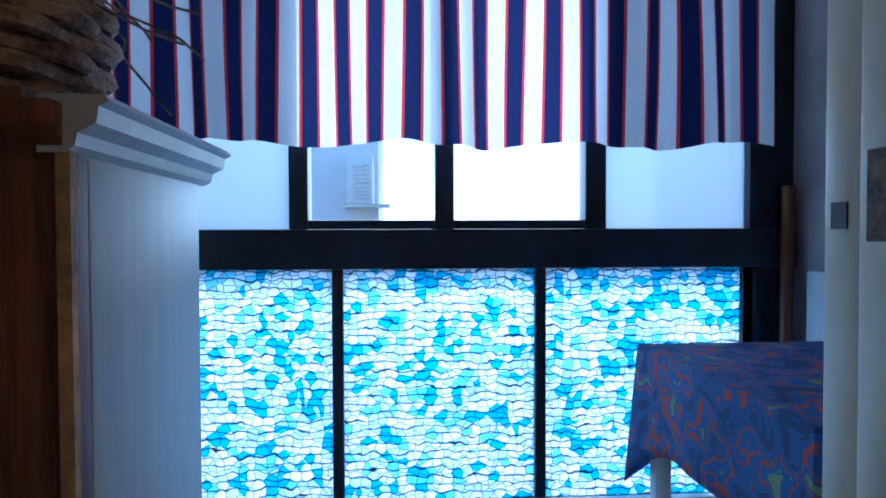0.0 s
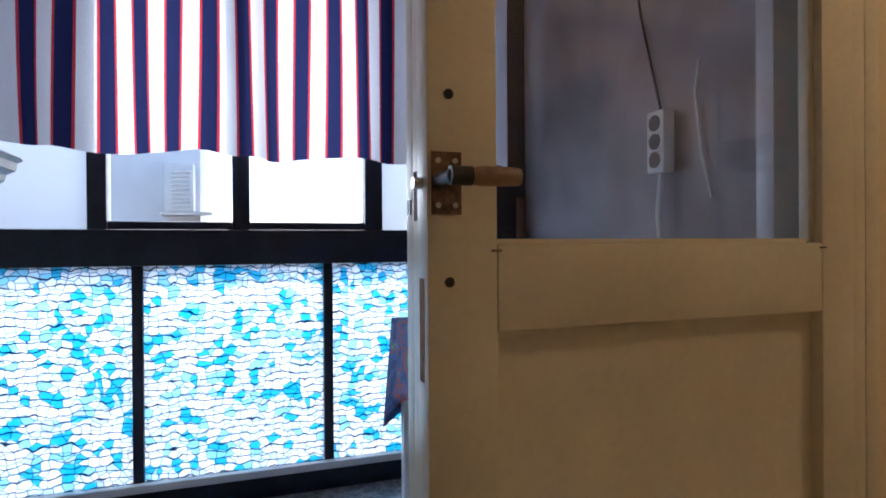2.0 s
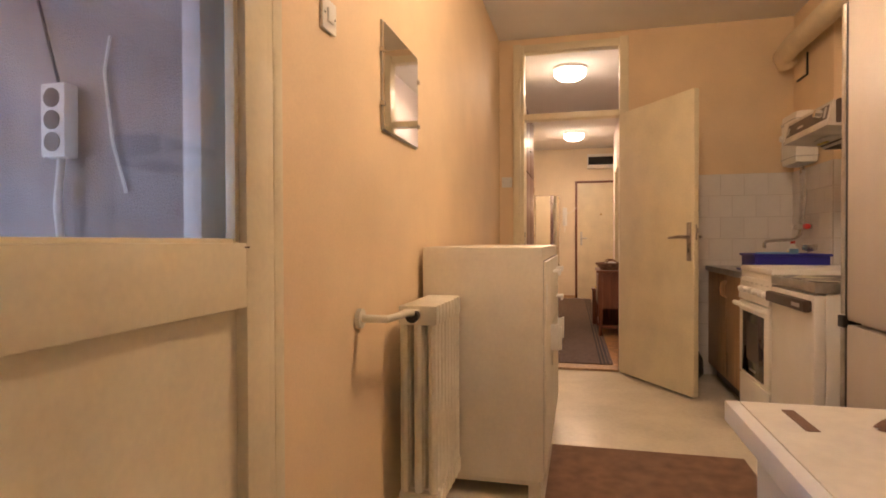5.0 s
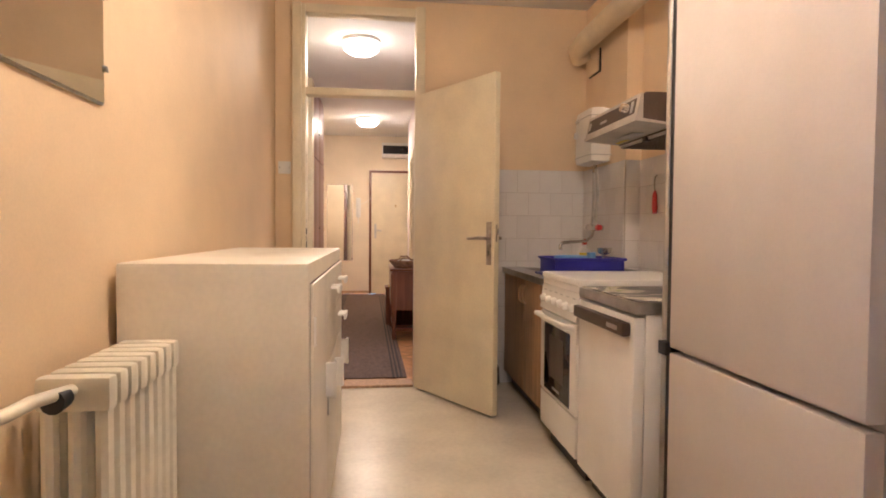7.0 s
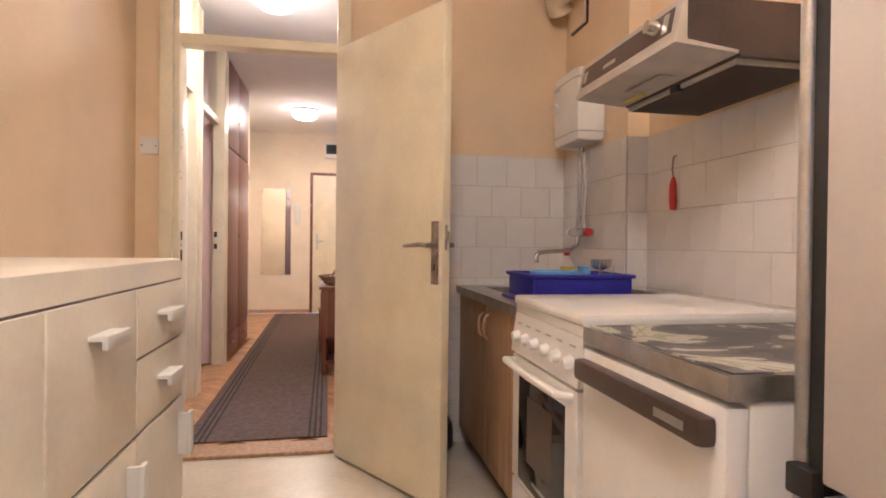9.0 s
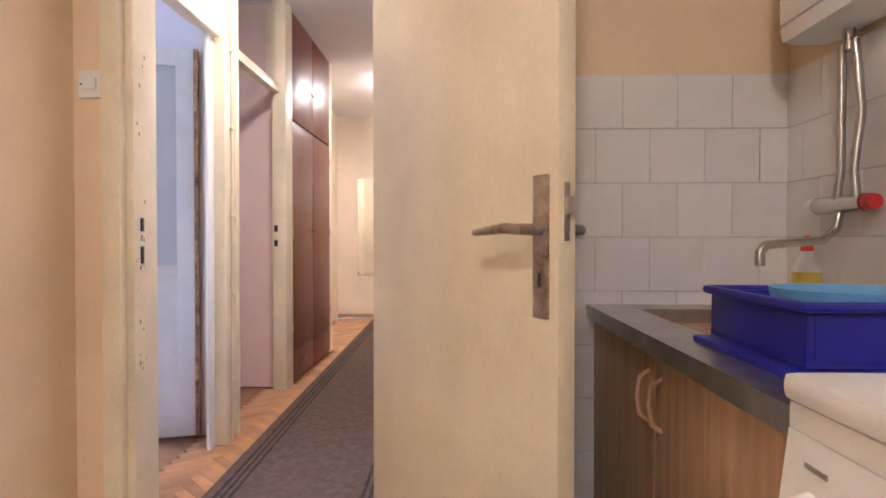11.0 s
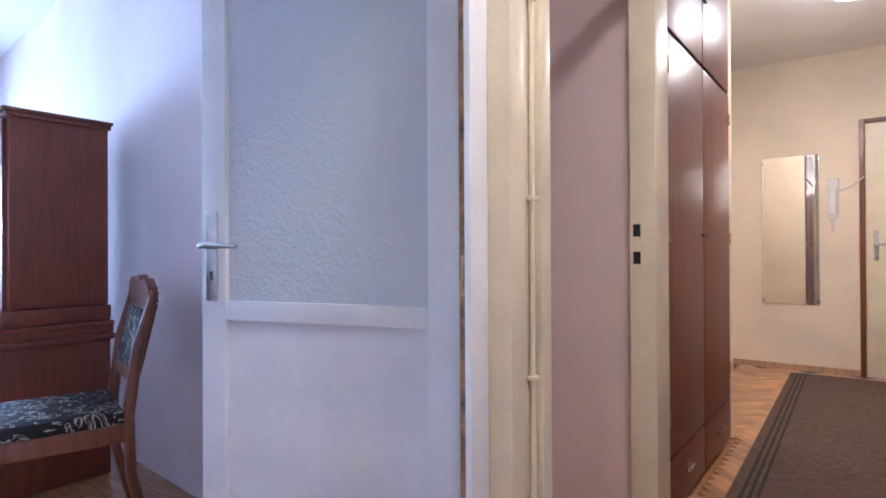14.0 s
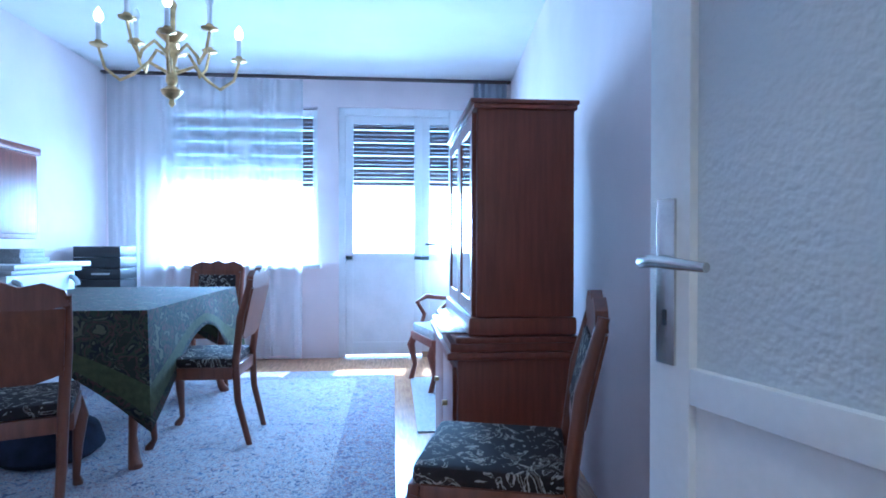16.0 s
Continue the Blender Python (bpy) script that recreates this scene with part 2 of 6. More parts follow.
BRASS = mat("aged_brass", (0.62, 0.45, 0.20), 0.3, 1.0, var=0.2, scale=25, fine=150, bump=0.03)
AGED = mat("worn_dark_chrome", (0.36, 0.31, 0.26), 0.34, 0.9, var=0.3, scale=22, fine=150, bump=0.05)
RUST = mat("rusty_lock_plate", (0.18, 0.11, 0.07), 0.7, 0.3, var=0.35, scale=40, fine=160, bump=0.2)
BLACK = mat("black_plastic", (0.02, 0.02, 0.022), 0.4, var=0.2, bump=0.02)
BROWNPL = mat("brown_plastic", (0.075, 0.05, 0.04), 0.42, var=0.15, bump=0.02)
DARKGLASS = mat("dark_oven_glass", (0.015, 0.015, 0.017), 0.06, var=0.1, bump=0.0)
DARKFRAME = mat("dark_steel_paint", (0.012, 0.018, 0.04), 0.45, var=0.3, scale=10, fine=80, bump=0.08)
WHITEPL = mat("white_plastic", (0.80, 0.79, 0.75), 0.4, var=0.03, bump=0.0)
MAHOGANY = mat("mahogany", (0.20, 0.058, 0.030), 0.34, var=0.13, scale=4, fine=40, bump=0.04, stretch=(14, 14, 0.9))
WALNUT = mat("walnut", (0.17, 0.058, 0.027), 0.3, var=0.15, scale=4, fine=40, bump=0.04, stretch=(12, 12, 0.9))
WARDWOOD = mat("wardrobe_veneer", (0.17, 0.038, 0.020), 0.36, var=0.18, scale=3, fine=40, bump=0.03, stretch=(10, 10, 0.6))
OLDWOOD = mat("worn_dark_wood", (0.14, 0.045, 0.022), 0.6, var=0.4, scale=5, fine=45, bump=0.2, stretch=(10, 10, 0.8), dark=(0.02, 0.008, 0.006))
RAWEDGE = mat("chipped_wood_edge", (0.38, 0.22, 0.11), 0.8, var=0.35, scale=18, fine=90, bump=0.3)
GRIP = mat("worn_beech_grip", (0.34, 0.20, 0.11), 0.4, var=0.25, scale=25, fine=120, bump=0.05)
HOODMETAL = mat("pale_hood_metal", (0.62, 0.58, 0.52), 0.42, 0.5, var=0.08, scale=8, fine=120, bump=0.02)
OAK = mat("light_oak_laminate", (0.46, 0.29, 0.16), 0.5, var=0.16, scale=3, fine=50, bump=0.02, stretch=(14, 14, 0.7))
GROUT = mat("grout", (0.55, 0.50, 0.44), 0.9, var=0.1)
TILE = piece_mat("white_wall_tile", (0.80, 0.77, 0.74), 0.03, 0.16, bump=0.004, var=0.02)
PARQUET = piece_mat("oak_parquet", (0.46, 0.24, 0.10), 0.28, 0.3, bump=0.03)
PARQROOM = mat("oak_floor", (0.42, 0.22, 0.10), 0.22, var=0.2, scale=7, fine=50, bump=0.03, stretch=(9, 1, 1))
LINO = mat("pale_linoleum", (0.66, 0.60, 0.48), 0.26, var=0.08, scale=3, fine=40, bump=0.02)
STONE = mat("speckled_terrazzo", (0.26, 0.28, 0.32), 0.7, var=0.35, scale=30, fine=120, bump=0.1)
RUNNER = mat("brown_runner_wool", (0.125, 0.078, 0.055), 0.95, var=0.18, scale=30, fine=300, bump=0.5)
RUNSTRIPE = mat("dark_runner_stripe", (0.035, 0.024, 0.022), 0.95, var=0.2, scale=30, fine=300, bump=0.4)
KMAT = mat("brown_kitchen_mat", (0.22, 0.125, 0.08), 0.95, var=0.15, scale=12, fine=300, bump=0.4)
BEIGE = mat("beige_pipe_paint", (0.78, 0.66, 0.46), 0.4, var=0.06, bump=0.03)
BLUEPL = mat("blue_plastic", (0.025, 0.025, 0.32), 0.35, var=0.1, bump=0.02)
SKYPL = mat("light_blue_plastic", (0.16, 0.38, 0.70), 0.4, var=0.1, bump=0.02)
REDPL = mat("red_plastic", (0.55, 0.03, 0.03), 0.4, var=0.1, bump=0.02)
YELLOW = mat("yellow_label", (0.75, 0.60, 0.08), 0.45, var=0.1, bump=0.0)
WICKER = mat("wicker", (0.24, 0.13, 0.07), 0.75, var=0.35, scale=40, fine=160, bump=0.4)
STRAW = mat("dry_straw", (0.30, 0.20, 0.12), 0.9, var=0.35, scale=40, fine=160, bump=0.4)
NIGHT = mat("dark_blue_cloth", (0.02, 0.025, 0.05), 0.95, var=0.3, scale=12, fine=200, bump=0.3)
TABLEPRINT = mat("pale_table_print", (0.74, 0.70, 0.60), 0.4, var=0.07, scale=9, fine=60, bump=0.0)
PASSPINK = mat("salmon_pink_wall", (0.80, 0.63, 0.59), 0.75, var=0.04, scale=2.0, fine=150, bump=0.04)
PAPER = patterned("printed_plastic", [(0, (0.10, 0.10, 0.11)), (0.46, (0.16, 0.15, 0.15)), (0.54, (0.60, 0.55, 0.46)), (0.62, (0.40, 0.42, 0.22)), (0.66, (0.64, 0.60, 0.52))], 5, 0.5, bump=0.0)
BALCLOTH = patterned("blue_red_print", [(0, (0.015, 0.035, 0.16)), (0.40, (0.03, 0.09, 0.30)), (0.53, (0.42, 0.055, 0.035)), (0.575, (0.03, 0.10, 0.34)), (0.66, (0.22, 0.30, 0.12))], 15, 0.7, (1, 1, 1), 1.0)
GREENCLOTH = patterned("dark_green_brocade", [(0, (0.022, 0.028, 0.012)), (0.42, (0.10, 0.045, 0.035)), (0.48, (0.045, 0.055, 0.025)), (0.55, (0.010, 0.012, 0.014)), (0.62, (0.14, 0.13, 0.07))], 13, 0.8)
GREENBAND = mat("olive_braid", (0.075, 0.080, 0.030), 0.85, var=0.2, scale=30, fine=200, bump=0.2)
UPHOL = patterned("black_floral_upholstery", [(0, (0.012, 0.008, 0.008)), (0.50, (0.02, 0.012, 0.012)), (0.55, (0.50, 0.43, 0.33)), (0.605, (0.016, 0.01, 0.01)), (0.68, (0.16, 0.12, 0.09))], 14, 0.8, (1, 1, 1), 2.5)
CARPETM = patterned("persian_pile", [(0, (0.16, 0.18, 0.28)), (0.40, (0.68, 0.64, 0.60)), (0.455, (0.46, 0.24, 0.22)), (0.49, (0.52, 0.56, 0.64)), (0.55, (0.72, 0.69, 0.65)), (0.62, (0.20, 0.24, 0.38))], 24, 0.95, (1, 1, 1), 2.2, 0.5)
CARPETB = patterned("persian_border", [(0, (0.16, 0.17, 0.26)), (0.40, (0.42, 0.24, 0.22)), (0.46, (0.30, 0.34, 0.46)), (0.52, (0.58, 0.54, 0.52)), (0.60, (0.16, 0.18, 0.30))], 32, 0.95, (1, 1, 1), 1.8, 0.5)
BROCADE = patterned("pale_brocade", [(0, (0.50, 0.50, 0.50)), (0.5, (0.62, 0.62, 0.62)), (0.58, (0.42, 0.44, 0.46))], 20, 0.7)
MIRROR = mat("mirror_silver", (0.86, 0.87, 0.86), 0.02, 1.0, var=0.01, bump=0.0)
GLASS = clear_glass("window_glass")
SCRATCHED = clear_glass("dusty_glass", (0.86, 0.87, 0.9), 0.05)
FACADE = mat("pale_facade_render", (0.80, 0.80, 0.80), 0.9, var=0.06, scale=1.5, fine=60, bump=0.1)
SHEER = thin_cloth("sheer_voile", (0.86, 0.88, 0.9), 0.42)
FROSTFILM = thin_cloth("frosted_pane", (0.48, 0.53, 0.60), 0.2)
STRIPES, MOSAIC = stripe_cloth(), mosaic_film()
DOME = glow("lit_glass_dome", (1.0, 0.82, 0.58), 2.4)
BULBM = glow("lit_candle_bulb", (1.0, 0.93, 0.8), 3.0)


def frosted_panel():
    """Hammered obscured glass."""
    m, n, l, b = nodes_of("hammered_glass")
    b.inputs["Base Color"].default_value = (0.64, 0.67, 0.70, 1)
    b.inputs["Roughness"].default_value = 0.10
    b.inputs["Transmission Weight"].default_value = 0.05
    nz, bp, tc = n.new("ShaderNodeTexNoise"), n.new("ShaderNodeBump"), n.new("ShaderNodeTexCoord")
    nz.inputs["Scale"].default_value, nz.inputs["Detail"].default_value = 85, 1.0
    bp.inputs["Strength"].default_value, bp.inputs["Distance"].default_value = 0.55, 0.006
    l.new(tc.outputs["Object"], nz.inputs[0]), l.new(nz.outputs[0], bp.inputs["Height"]), l.new(bp.outputs[0], b.inputs["Normal"])
    return m


HAMMERED = frosted_panel()


# ---- shapes ----
def box(bm, x0, x1, y0, y1, z0, z1, bevel=0.0, m=None):
    vs = [bm.verts.new((x, y, z)) for z in (z0, z1) for x, y in ((x0, y0), (x1, y0), (x1, y1), (x0, y1))]
    fs = [bm.faces.new([vs[i] for i in f]) for f in ((3, 2, 1, 0), (4, 5, 6, 7), (0, 1, 5, 4), (1, 2, 6, 5), (2, 3, 7, 6), (3, 0, 4, 7))]
    if bevel:
        r = bmesh.ops.bevel(bm, geom=list({e for f in fs for e in f.edges}), offset=bevel, segments=2, profile=0.6, affect="EDGES")
        vs = list({v for f in r["faces"] for v in f.verts} | {v for v in vs if v.is_valid})
    if m:
        bmesh.ops.transform(bm, matrix=m, verts=vs)
    return bm


def tube(bm, points, radii, sides=12, cap=True):
    """A round bar along the points; radii: one number or one per point."""
    pts = [Vector(p) for p in points]
    rr = radii if isinstance(radii, (list, tuple)) else [radii] * len(pts)
    rings, side = [], None
    for i, p in enumerate(pts):
        d = (pts[min(i + 1, len(pts) - 1)] - pts[max(i - 1, 0)]).normalized()
        if side is None:
            side = d.orthogonal().normalized()
        side = (side - d * side.dot(d)).normalized()
        up = d.cross(side)
        rings.append([bm.verts.new(p + (side * math.cos(a) + up * math.sin(a)) * rr[i]) for a in (2 * math.pi * k / sides for k in range(sides))])
    for a, b in zip(rings, rings[1:]):
        for k in range(sides):
            bm.faces.new((a[k], a[(k + 1) % sides], b[(k + 1) % sides], b[k]))
    if cap:
        bm.faces.new(rings[0][::-1]), bm.faces.new(rings[-1])
    return bm


def lathe(bm, profile, x=0, y=0, sides=24):
    """A turned shape: (radius, z) from the bottom up."""
    return tube_z(bm, [(max(r, 0.0005), z) for r, z in profile], x, y, sides)


def tube_z(bm, profile, x, y, sides):
    rings = [[bm.verts.new((x + r * math.cos(2 * math.pi * k / sides), y + r * math.sin(2 * math.pi * k / sides), z)) for k in range(sides)] for r, z in profile]
    for a, b in zip(rings, rings[1:]):
        for k in range(sides):
            bm.faces.new((a[k], a[(k + 1) % sides], b[(k + 1) % sides], b[k]))
    bm.faces.new(rings[0][::-1]), bm.faces.new(rings[-1])
    return bm


def prism(bm, outline, axis, a, b):
    """A flat outline pushed from a to b along an axis (outline in the two other axes, in order)."""
    def at(u, v, w):
        return {"x": (w, u, v), "y": (u, w, v), "z": (u, v, w)}[axis]
    lo = [bm.verts.new(at(u, v, a)) for u, v in outline]
    hi = [bm.verts.new(at(u, v, b)) for u, v in outline]
    bm.faces.new(lo), bm.faces.new(hi[::-1])
    n = len(outline)
    for k in range(n):
        bm.faces.new((lo[k], hi[k], hi[(k + 1) % n], lo[(k + 1) % n]))
    bmesh.ops.recalc_face_normals(bm, faces=bm.faces)
    return bm


def link_mesh(name, bm, material, smooth=False):
    me = bpy.data.meshes.new(name)
    bmesh.ops.recalc_face_normals(bm, faces=bm.faces)
    bm.to_mesh(me)
    bm.free()
    if material:
        me.materials.append(material)
    if smooth:
        for p in me.polygons:
            p.use_smooth = True
        me.set_sharp_from_angle(angle=radians(40))
    return new(name, me)


def part(name, bm, material, parent, label="", smooth=True):
    ob = link_mesh(name, bm, material, smooth)
    ob.parent = parent
    if label:
        tagged(ob, label)
    return ob


def thing(name, label, category, x=0, y=0, z=0, turn=0, group=""):
    ob = new(name)
    ob.matrix_basis = pose(x, y, z, 0, 0, turn)
    return tagged(ob, label, category, group)


def B(*a, **k):
    return box(bmesh.new(), *a, **k)


def T(*a, **k):
    return tube(bmesh.new(), *a, **k)


def solid(name, label, category, bm, material, smooth=True, kind="", group=""):
    return tagged(link_mesh(name, bm, material, smooth), label, category, group, kind)


def setting(name, bm, material, label="", category=""):
    return tagged(link_mesh(name, bm, material, False), label or name.replace("_", " "), category or name.split("_")[0], "", "structure")


def writing(text, material, parent, m, size, name="lettering", depth=0.0008):
    c = bpy.data.curves.new(name, "FONT")
    c.body, c.size, c.extrude, c.align_x, c.align_y = text, size, depth, "CENTER", "CENTER"
    tmp = bpy.data.objects.new(name, c)
    me = bpy.data.meshes.new_from_object(tmp)
    bpy.data.objects.remove(tmp)
    me.materials.clear()
    me.materials.append(material)
    ob = new(name, me)
    ob.parent = parent
    ob.matrix_basis = m
    return ob

# ---- the large structure ----
NY, NB = 0.615, 0.745          # both faces of the wall between kitchen/hall and the rooms north of it
EX, EB = 5.19, 5.26            # both faces of the wall between kitchen and hall
SY, SK = -0.54, -1.57          # hall's and kitchen's south walls
TOP = 2.68


def wall(name, blocks, material, label):
    bm = bmesh.new()
    for b in blocks:
        box(bm, *b)
    return setting(name, bm, material, label, "wall")


wall("wall_kitchen_north", [(-1.3, -0.42, NY, NB, 0, TOP), (-0.42, 1.56, NY, NB, 2.62, TOP), (1.56, 5.33, NY, NB, 0, TOP)], PEACH, "peach painted kitchen wall with the balcony doorway")
# the last block runs on unseen behind the wardrobe to keep sky light out
wall("wall_hall_north", [(5.33, 6.457, NY, NB, 2.66, TOP), (8.70, 8.80, NY, 1.03, 0, TOP), (7.51, 11.02, 1.032, 1.15, 0, TOP)], CREAM, "cream painted hall wall with door openings")
wall("wall_kitchen_east", [(EX, EB, 0.45, NY, 0, TOP), (EX, EB, -0.36, 0.45, 2.62, TOP), (EX, EB, -1.7, -0.36, 0, TOP)], PEACH, "peach painted wall round the kitchen door")
wall("wall_kitchen_south", [(4.5, EX, -1.70, SK, 0, TOP), (-1.3, 4.5, -1.80, -1.67, 0, TOP)], PEACH, "peach painted kitchen wall with a stepped flue")
wall("wall_kitchen_west", [(-1.42, -1.3, -1.8, NB, 0, TOP)], PEACH, "plain peach painted kitchen wall")
wall("wall_hall_south", [(EB, 8.36, SY - 0.12, SY, 0, TOP), (8.36, 9.14, SY - 0.12, SY, 2.06, TOP), (9.14, 9.75, SY - 0.12, SY, 0, TOP), (9.75, 9.87, -1.0, SY, 0, TOP), (9.87, 11.02, -1.0, -0.9, 0, TOP)], PINK, "pale plastered hall wall with a side door")
wall("wall_entrance", [(11.02, 11.16, -1.1, 1.15, 0, TOP)], CREAM, "cream painted wall round the entrance door")
wall("wall_passage", [(7.42, 7.51, NY + 0.086, 2.1, 0, TOP), (6.58, 7.51, 2.1, 2.2, 0, TOP)], PASSPINK, "salmon pink passage wall")
bm = bmesh.new()
prism(bm, [(6.42, NB), (6.89, 6.25), (7.01, 6.25), (6.54, NB)], "z", 0, TOP)
setting("wall_room_east", bm, PINK, "pale pink living room wall", "wall")
wall("wall_room_west", [(2.98, 3.10, NB, 6.25, 0, TOP)], PINK, "pale living room wall beside the window")
wall("wall_room_south", [(2.98, 5.33, NB + 0.004, NB + 0.1, 0, TOP), (5.33, 6.42, NB + 0.004, NB + 0.1, 2.62, TOP)], PINK, "pale living room wall round the door")
wall("wall_room_north", [(3.10, 3.62, 6.2, 6.36, 0, TOP), (3.62, 5.02, 6.2, 6.36, 0, 0.88), (3.62, 5.02, 6.2, 6.36, 2.40, TOP), (5.02, 5.22, 6.2, 6.36, 0, TOP), (5.22, 6.62, 6.2, 6.36, 2.40, TOP), (6.62, 7.01, 6.2, 6.36, 0, TOP)], PINK, "pale window wall of the living room")
wall("wall_balcony_east", [(1.57, 1.72, NB, 2.12, 0, TOP)], GREY, "rough grey rendered balcony wall")
wall("wall_balcony_west", [(-1.42, -1.3, NB, 2.12, 0, TOP)], GREY, "rough grey rendered balcony end wall")
setting("white_wall_panel", B(1.552, 1.568, 1.02, 1.9, 0.12, 0.955, bevel=0.003), WHITE, "white board on the balcony wall", "panel")
setting("floor_kitchen", B(-1.42, EX + 0.06, -1.8, NB, -0.12, 0), LINO, "pale glossy linoleum kitchen floor", "floor")
setting("floor_hall", B(EX + 0.06, 11.16, -1.1, 1.15, -0.12, -0.010), PARQROOM, "floor base under the herringbone parquet", "floor")
setting("floor_passage", B(6.54, 7.51, 0.9, 2.2, -0.12, -0.004), PARQROOM, "oak passage floor", "floor")
setting("floor_room", B(2.98, 7.01, 1.15, 6.36, -0.12, 0), PARQROOM, "polished oak parquet living room floor", "floor")
setting("floor_balcony", B(-1.42, 1.72, NB, 2.12, -0.05, 0.12), STONE, "grey terrazzo balcony floor", "floor")
setting("ceiling_kitchen", B(-1.42, EB, -1.8, NB, TOP, TOP + 0.1), PLASTER, "white kitchen ceiling", "ceiling")
setting("ceiling_hall", B(EB, 11.16, -1.1, 1.15, TOP, TOP + 0.1), PLASTER, "white hall ceiling", "ceiling")
setting("ceiling_passage", B(6.54, 7.51, 1.15, 2.2, TOP, TOP + 0.1), PLASTER, "white passage ceiling", "ceiling")
setting("ceiling_room", B(2.98, 7.01, 1.15, 6.36, TOP, TOP + 0.1), PLASTER, "white living room ceiling", "ceiling")
setting("ceiling_room_edge", B(2.98, 6.54, NB, 1.15, TOP, TOP + 0.09), PLASTER, "white living room ceiling by the door", "ceiling")
setting("ceiling_balcony", B(-1.42, 1.72, NB, 2.12, TOP, TOP + 0.1), PLASTER, "white balcony ceiling", "ceiling")
setting("threshold_kitchen", B(EX - 0.07, EB + 0.02, -0.33, 0.41, 0, 0.018, bevel=0.004), OAK, "worn oak threshold of the kitchen door", "threshold")
setting("baseboard_hall", box(B(EB, 8.36, SY, SY + 0.012, 0, 0.05), 11.006, 11.02, 0.05, 1.03, 0, 0.05), OAK, "narrow oak skirting in the hall", "baseboard")
setting("baseboard_room", B(6.02, 6.62, 6.188, 6.2, 0, 0.05), OAK, "narrow oak skirting under the window wall", "baseboard")
setting("ground", B(-60, 60, 2.2, 120, -9.1, -9.0), GREY, "grey courtyard ground far below", "ground")

# ---- door frames ----
kf = thing("door_frame_1", "cream painted kitchen door frame with a glazed transom", "door frame", EX, 0, 0)
tagged(kf, kind="structure")
part("jamb", box(B(-0.03, 0.105, 0.41, 0.46, 0, 2.62, bevel=0.006), -0.06, -0.03, 0.435, 0.495, 0, 2.62, bevel=0.006), OLDPAINT, kf, "chipped jamb with dark lock cut-outs")
part("jamb", B(-0.07, 0.07, -0.40, -0.335, 0, 2.62, bevel=0.006), OLDPAINT, kf)
part("transom_bar", B(-0.03, 0.07, -0.335, 0.41, 2.01, 2.06, bevel=0.006), OLDPAINT, kf)
part("head", B(-0.03, 0.07, -0.335, 0.41, 2.56, 2.62, bevel=0.006), OLDPAINT, kf)
part("transom_pane", B(0.03, 0.036, -0.335, 0.41, 2.06, 2.56), GLASS, kf, smooth=False)
for z, h in ((1.08, 0.042), (0.985, 0.055)):
    part("strike_hole", B(0.004, 0.016, 0.405, 0.4105, z - h / 2, z + h / 2), BLACK, kf)
rnd = random.Random(11)
for k in range(26):
    z, x, r = rnd.uniform(0.55, 1.6) if k > 8 else rnd.uniform(0.93, 1.15), rnd.uniform(-0.022, 0.03), rnd.uniform(0.002, 0.005)
    part("paint_chip", B(x, x + r, 0.4092, 0.4106, z, z + r * rnd.uniform(1, 4)), RUST, kf, smooth=False)

rf = thing("door_frame_2", "cream outside, white inside painted living room door frame", "door frame", 0, NY, 0)
tagged(rf, kind="structure")
part("jamb", B(5.26, 5.375, -0.012, 0.15, 0, 2.1, bevel=0.005), OLDPAINT, rf)
part("jamb", B(6.20, 6.268, 0.025, 0.042, 0, 2.1, bevel=0.005), WHITE, rf, "white painted inner jamb")
part("casing", box(box(B(6.268, 6.33, -0.03, 0.05, 0, 2.66, bevel=0.008), 6.33, 6.41, -0.015, 0.05, 0, 2.66, bevel=0.008), 6.41, 6.457, -0.03, 0.15, 0, 2.66, bevel=0.008), OLDPAINT, rf, "stepped cream casing")
part("head", B(5.375, 6.268, -0.012, 0.045, 2.04, 2.1, bevel=0.005), OLDPAINT, rf)
part("over_panel", B(5.262, 6.268, 0.0, 0.13, 2.1, 2.66), CREAM, rf, smooth=False)
part("cable", T([(6.372, -0.022, 0.0), (6.372, -0.024, 1.2), (6.375, -0.022, 2.66)], 0.006, 8), OLDPAINT, rf, "cable painted over")
for z in (0.3, 0.75, 1.15, 1.6, 2.0):
    part("cable_clip", B(6.359, 6.387, -0.034, -0.014, z, z + 0.012, bevel=0.003), OLDPAINT, rf)

pf = thing("door_frame_3", "cream painted passage door frame with a transom", "door frame", 0, NY, 0)
tagged(pf, kind="structure")
part("jamb", B(7.335, 7.495, -0.012, 0.085, 0, TOP, bevel=0.006), OLDPAINT, pf)
part("transom_bar", B(6.457, 7.335, 0.03, 0.085, 2.04, 2.095, bevel=0.006), OLDPAINT, pf)
part("transom_pane", B(6.457, 7.335, 0.055, 0.061, 2.095, TOP), GLASS, pf, smooth=False)
for z in (1.09, 0.99):
    part("strike_hole", B(7.331, 7.336, 0.045, 0.07, z, z + 0.045), BLACK, pf)

sf = thing("door_1", "closed cream side door in the hall", "door", 0, SY, 0)
tagged(sf, kind="structure")
part("frame", box(box(B(8.30, 8.40, -0.12, 0.02, 0, 2.1, bevel=0.006), 9.10, 9.2, -0.12, 0.02, 0, 2.1, bevel=0.006), 8.40, 9.10, -0.12, 0.02, 2.02, 2.1, bevel=0.006), OLDPAINT, sf)
part("leaf", B(8.40, 9.10, -0.07, -0.03, 0.01, 2.02, bevel=0.004), IVORY, sf)

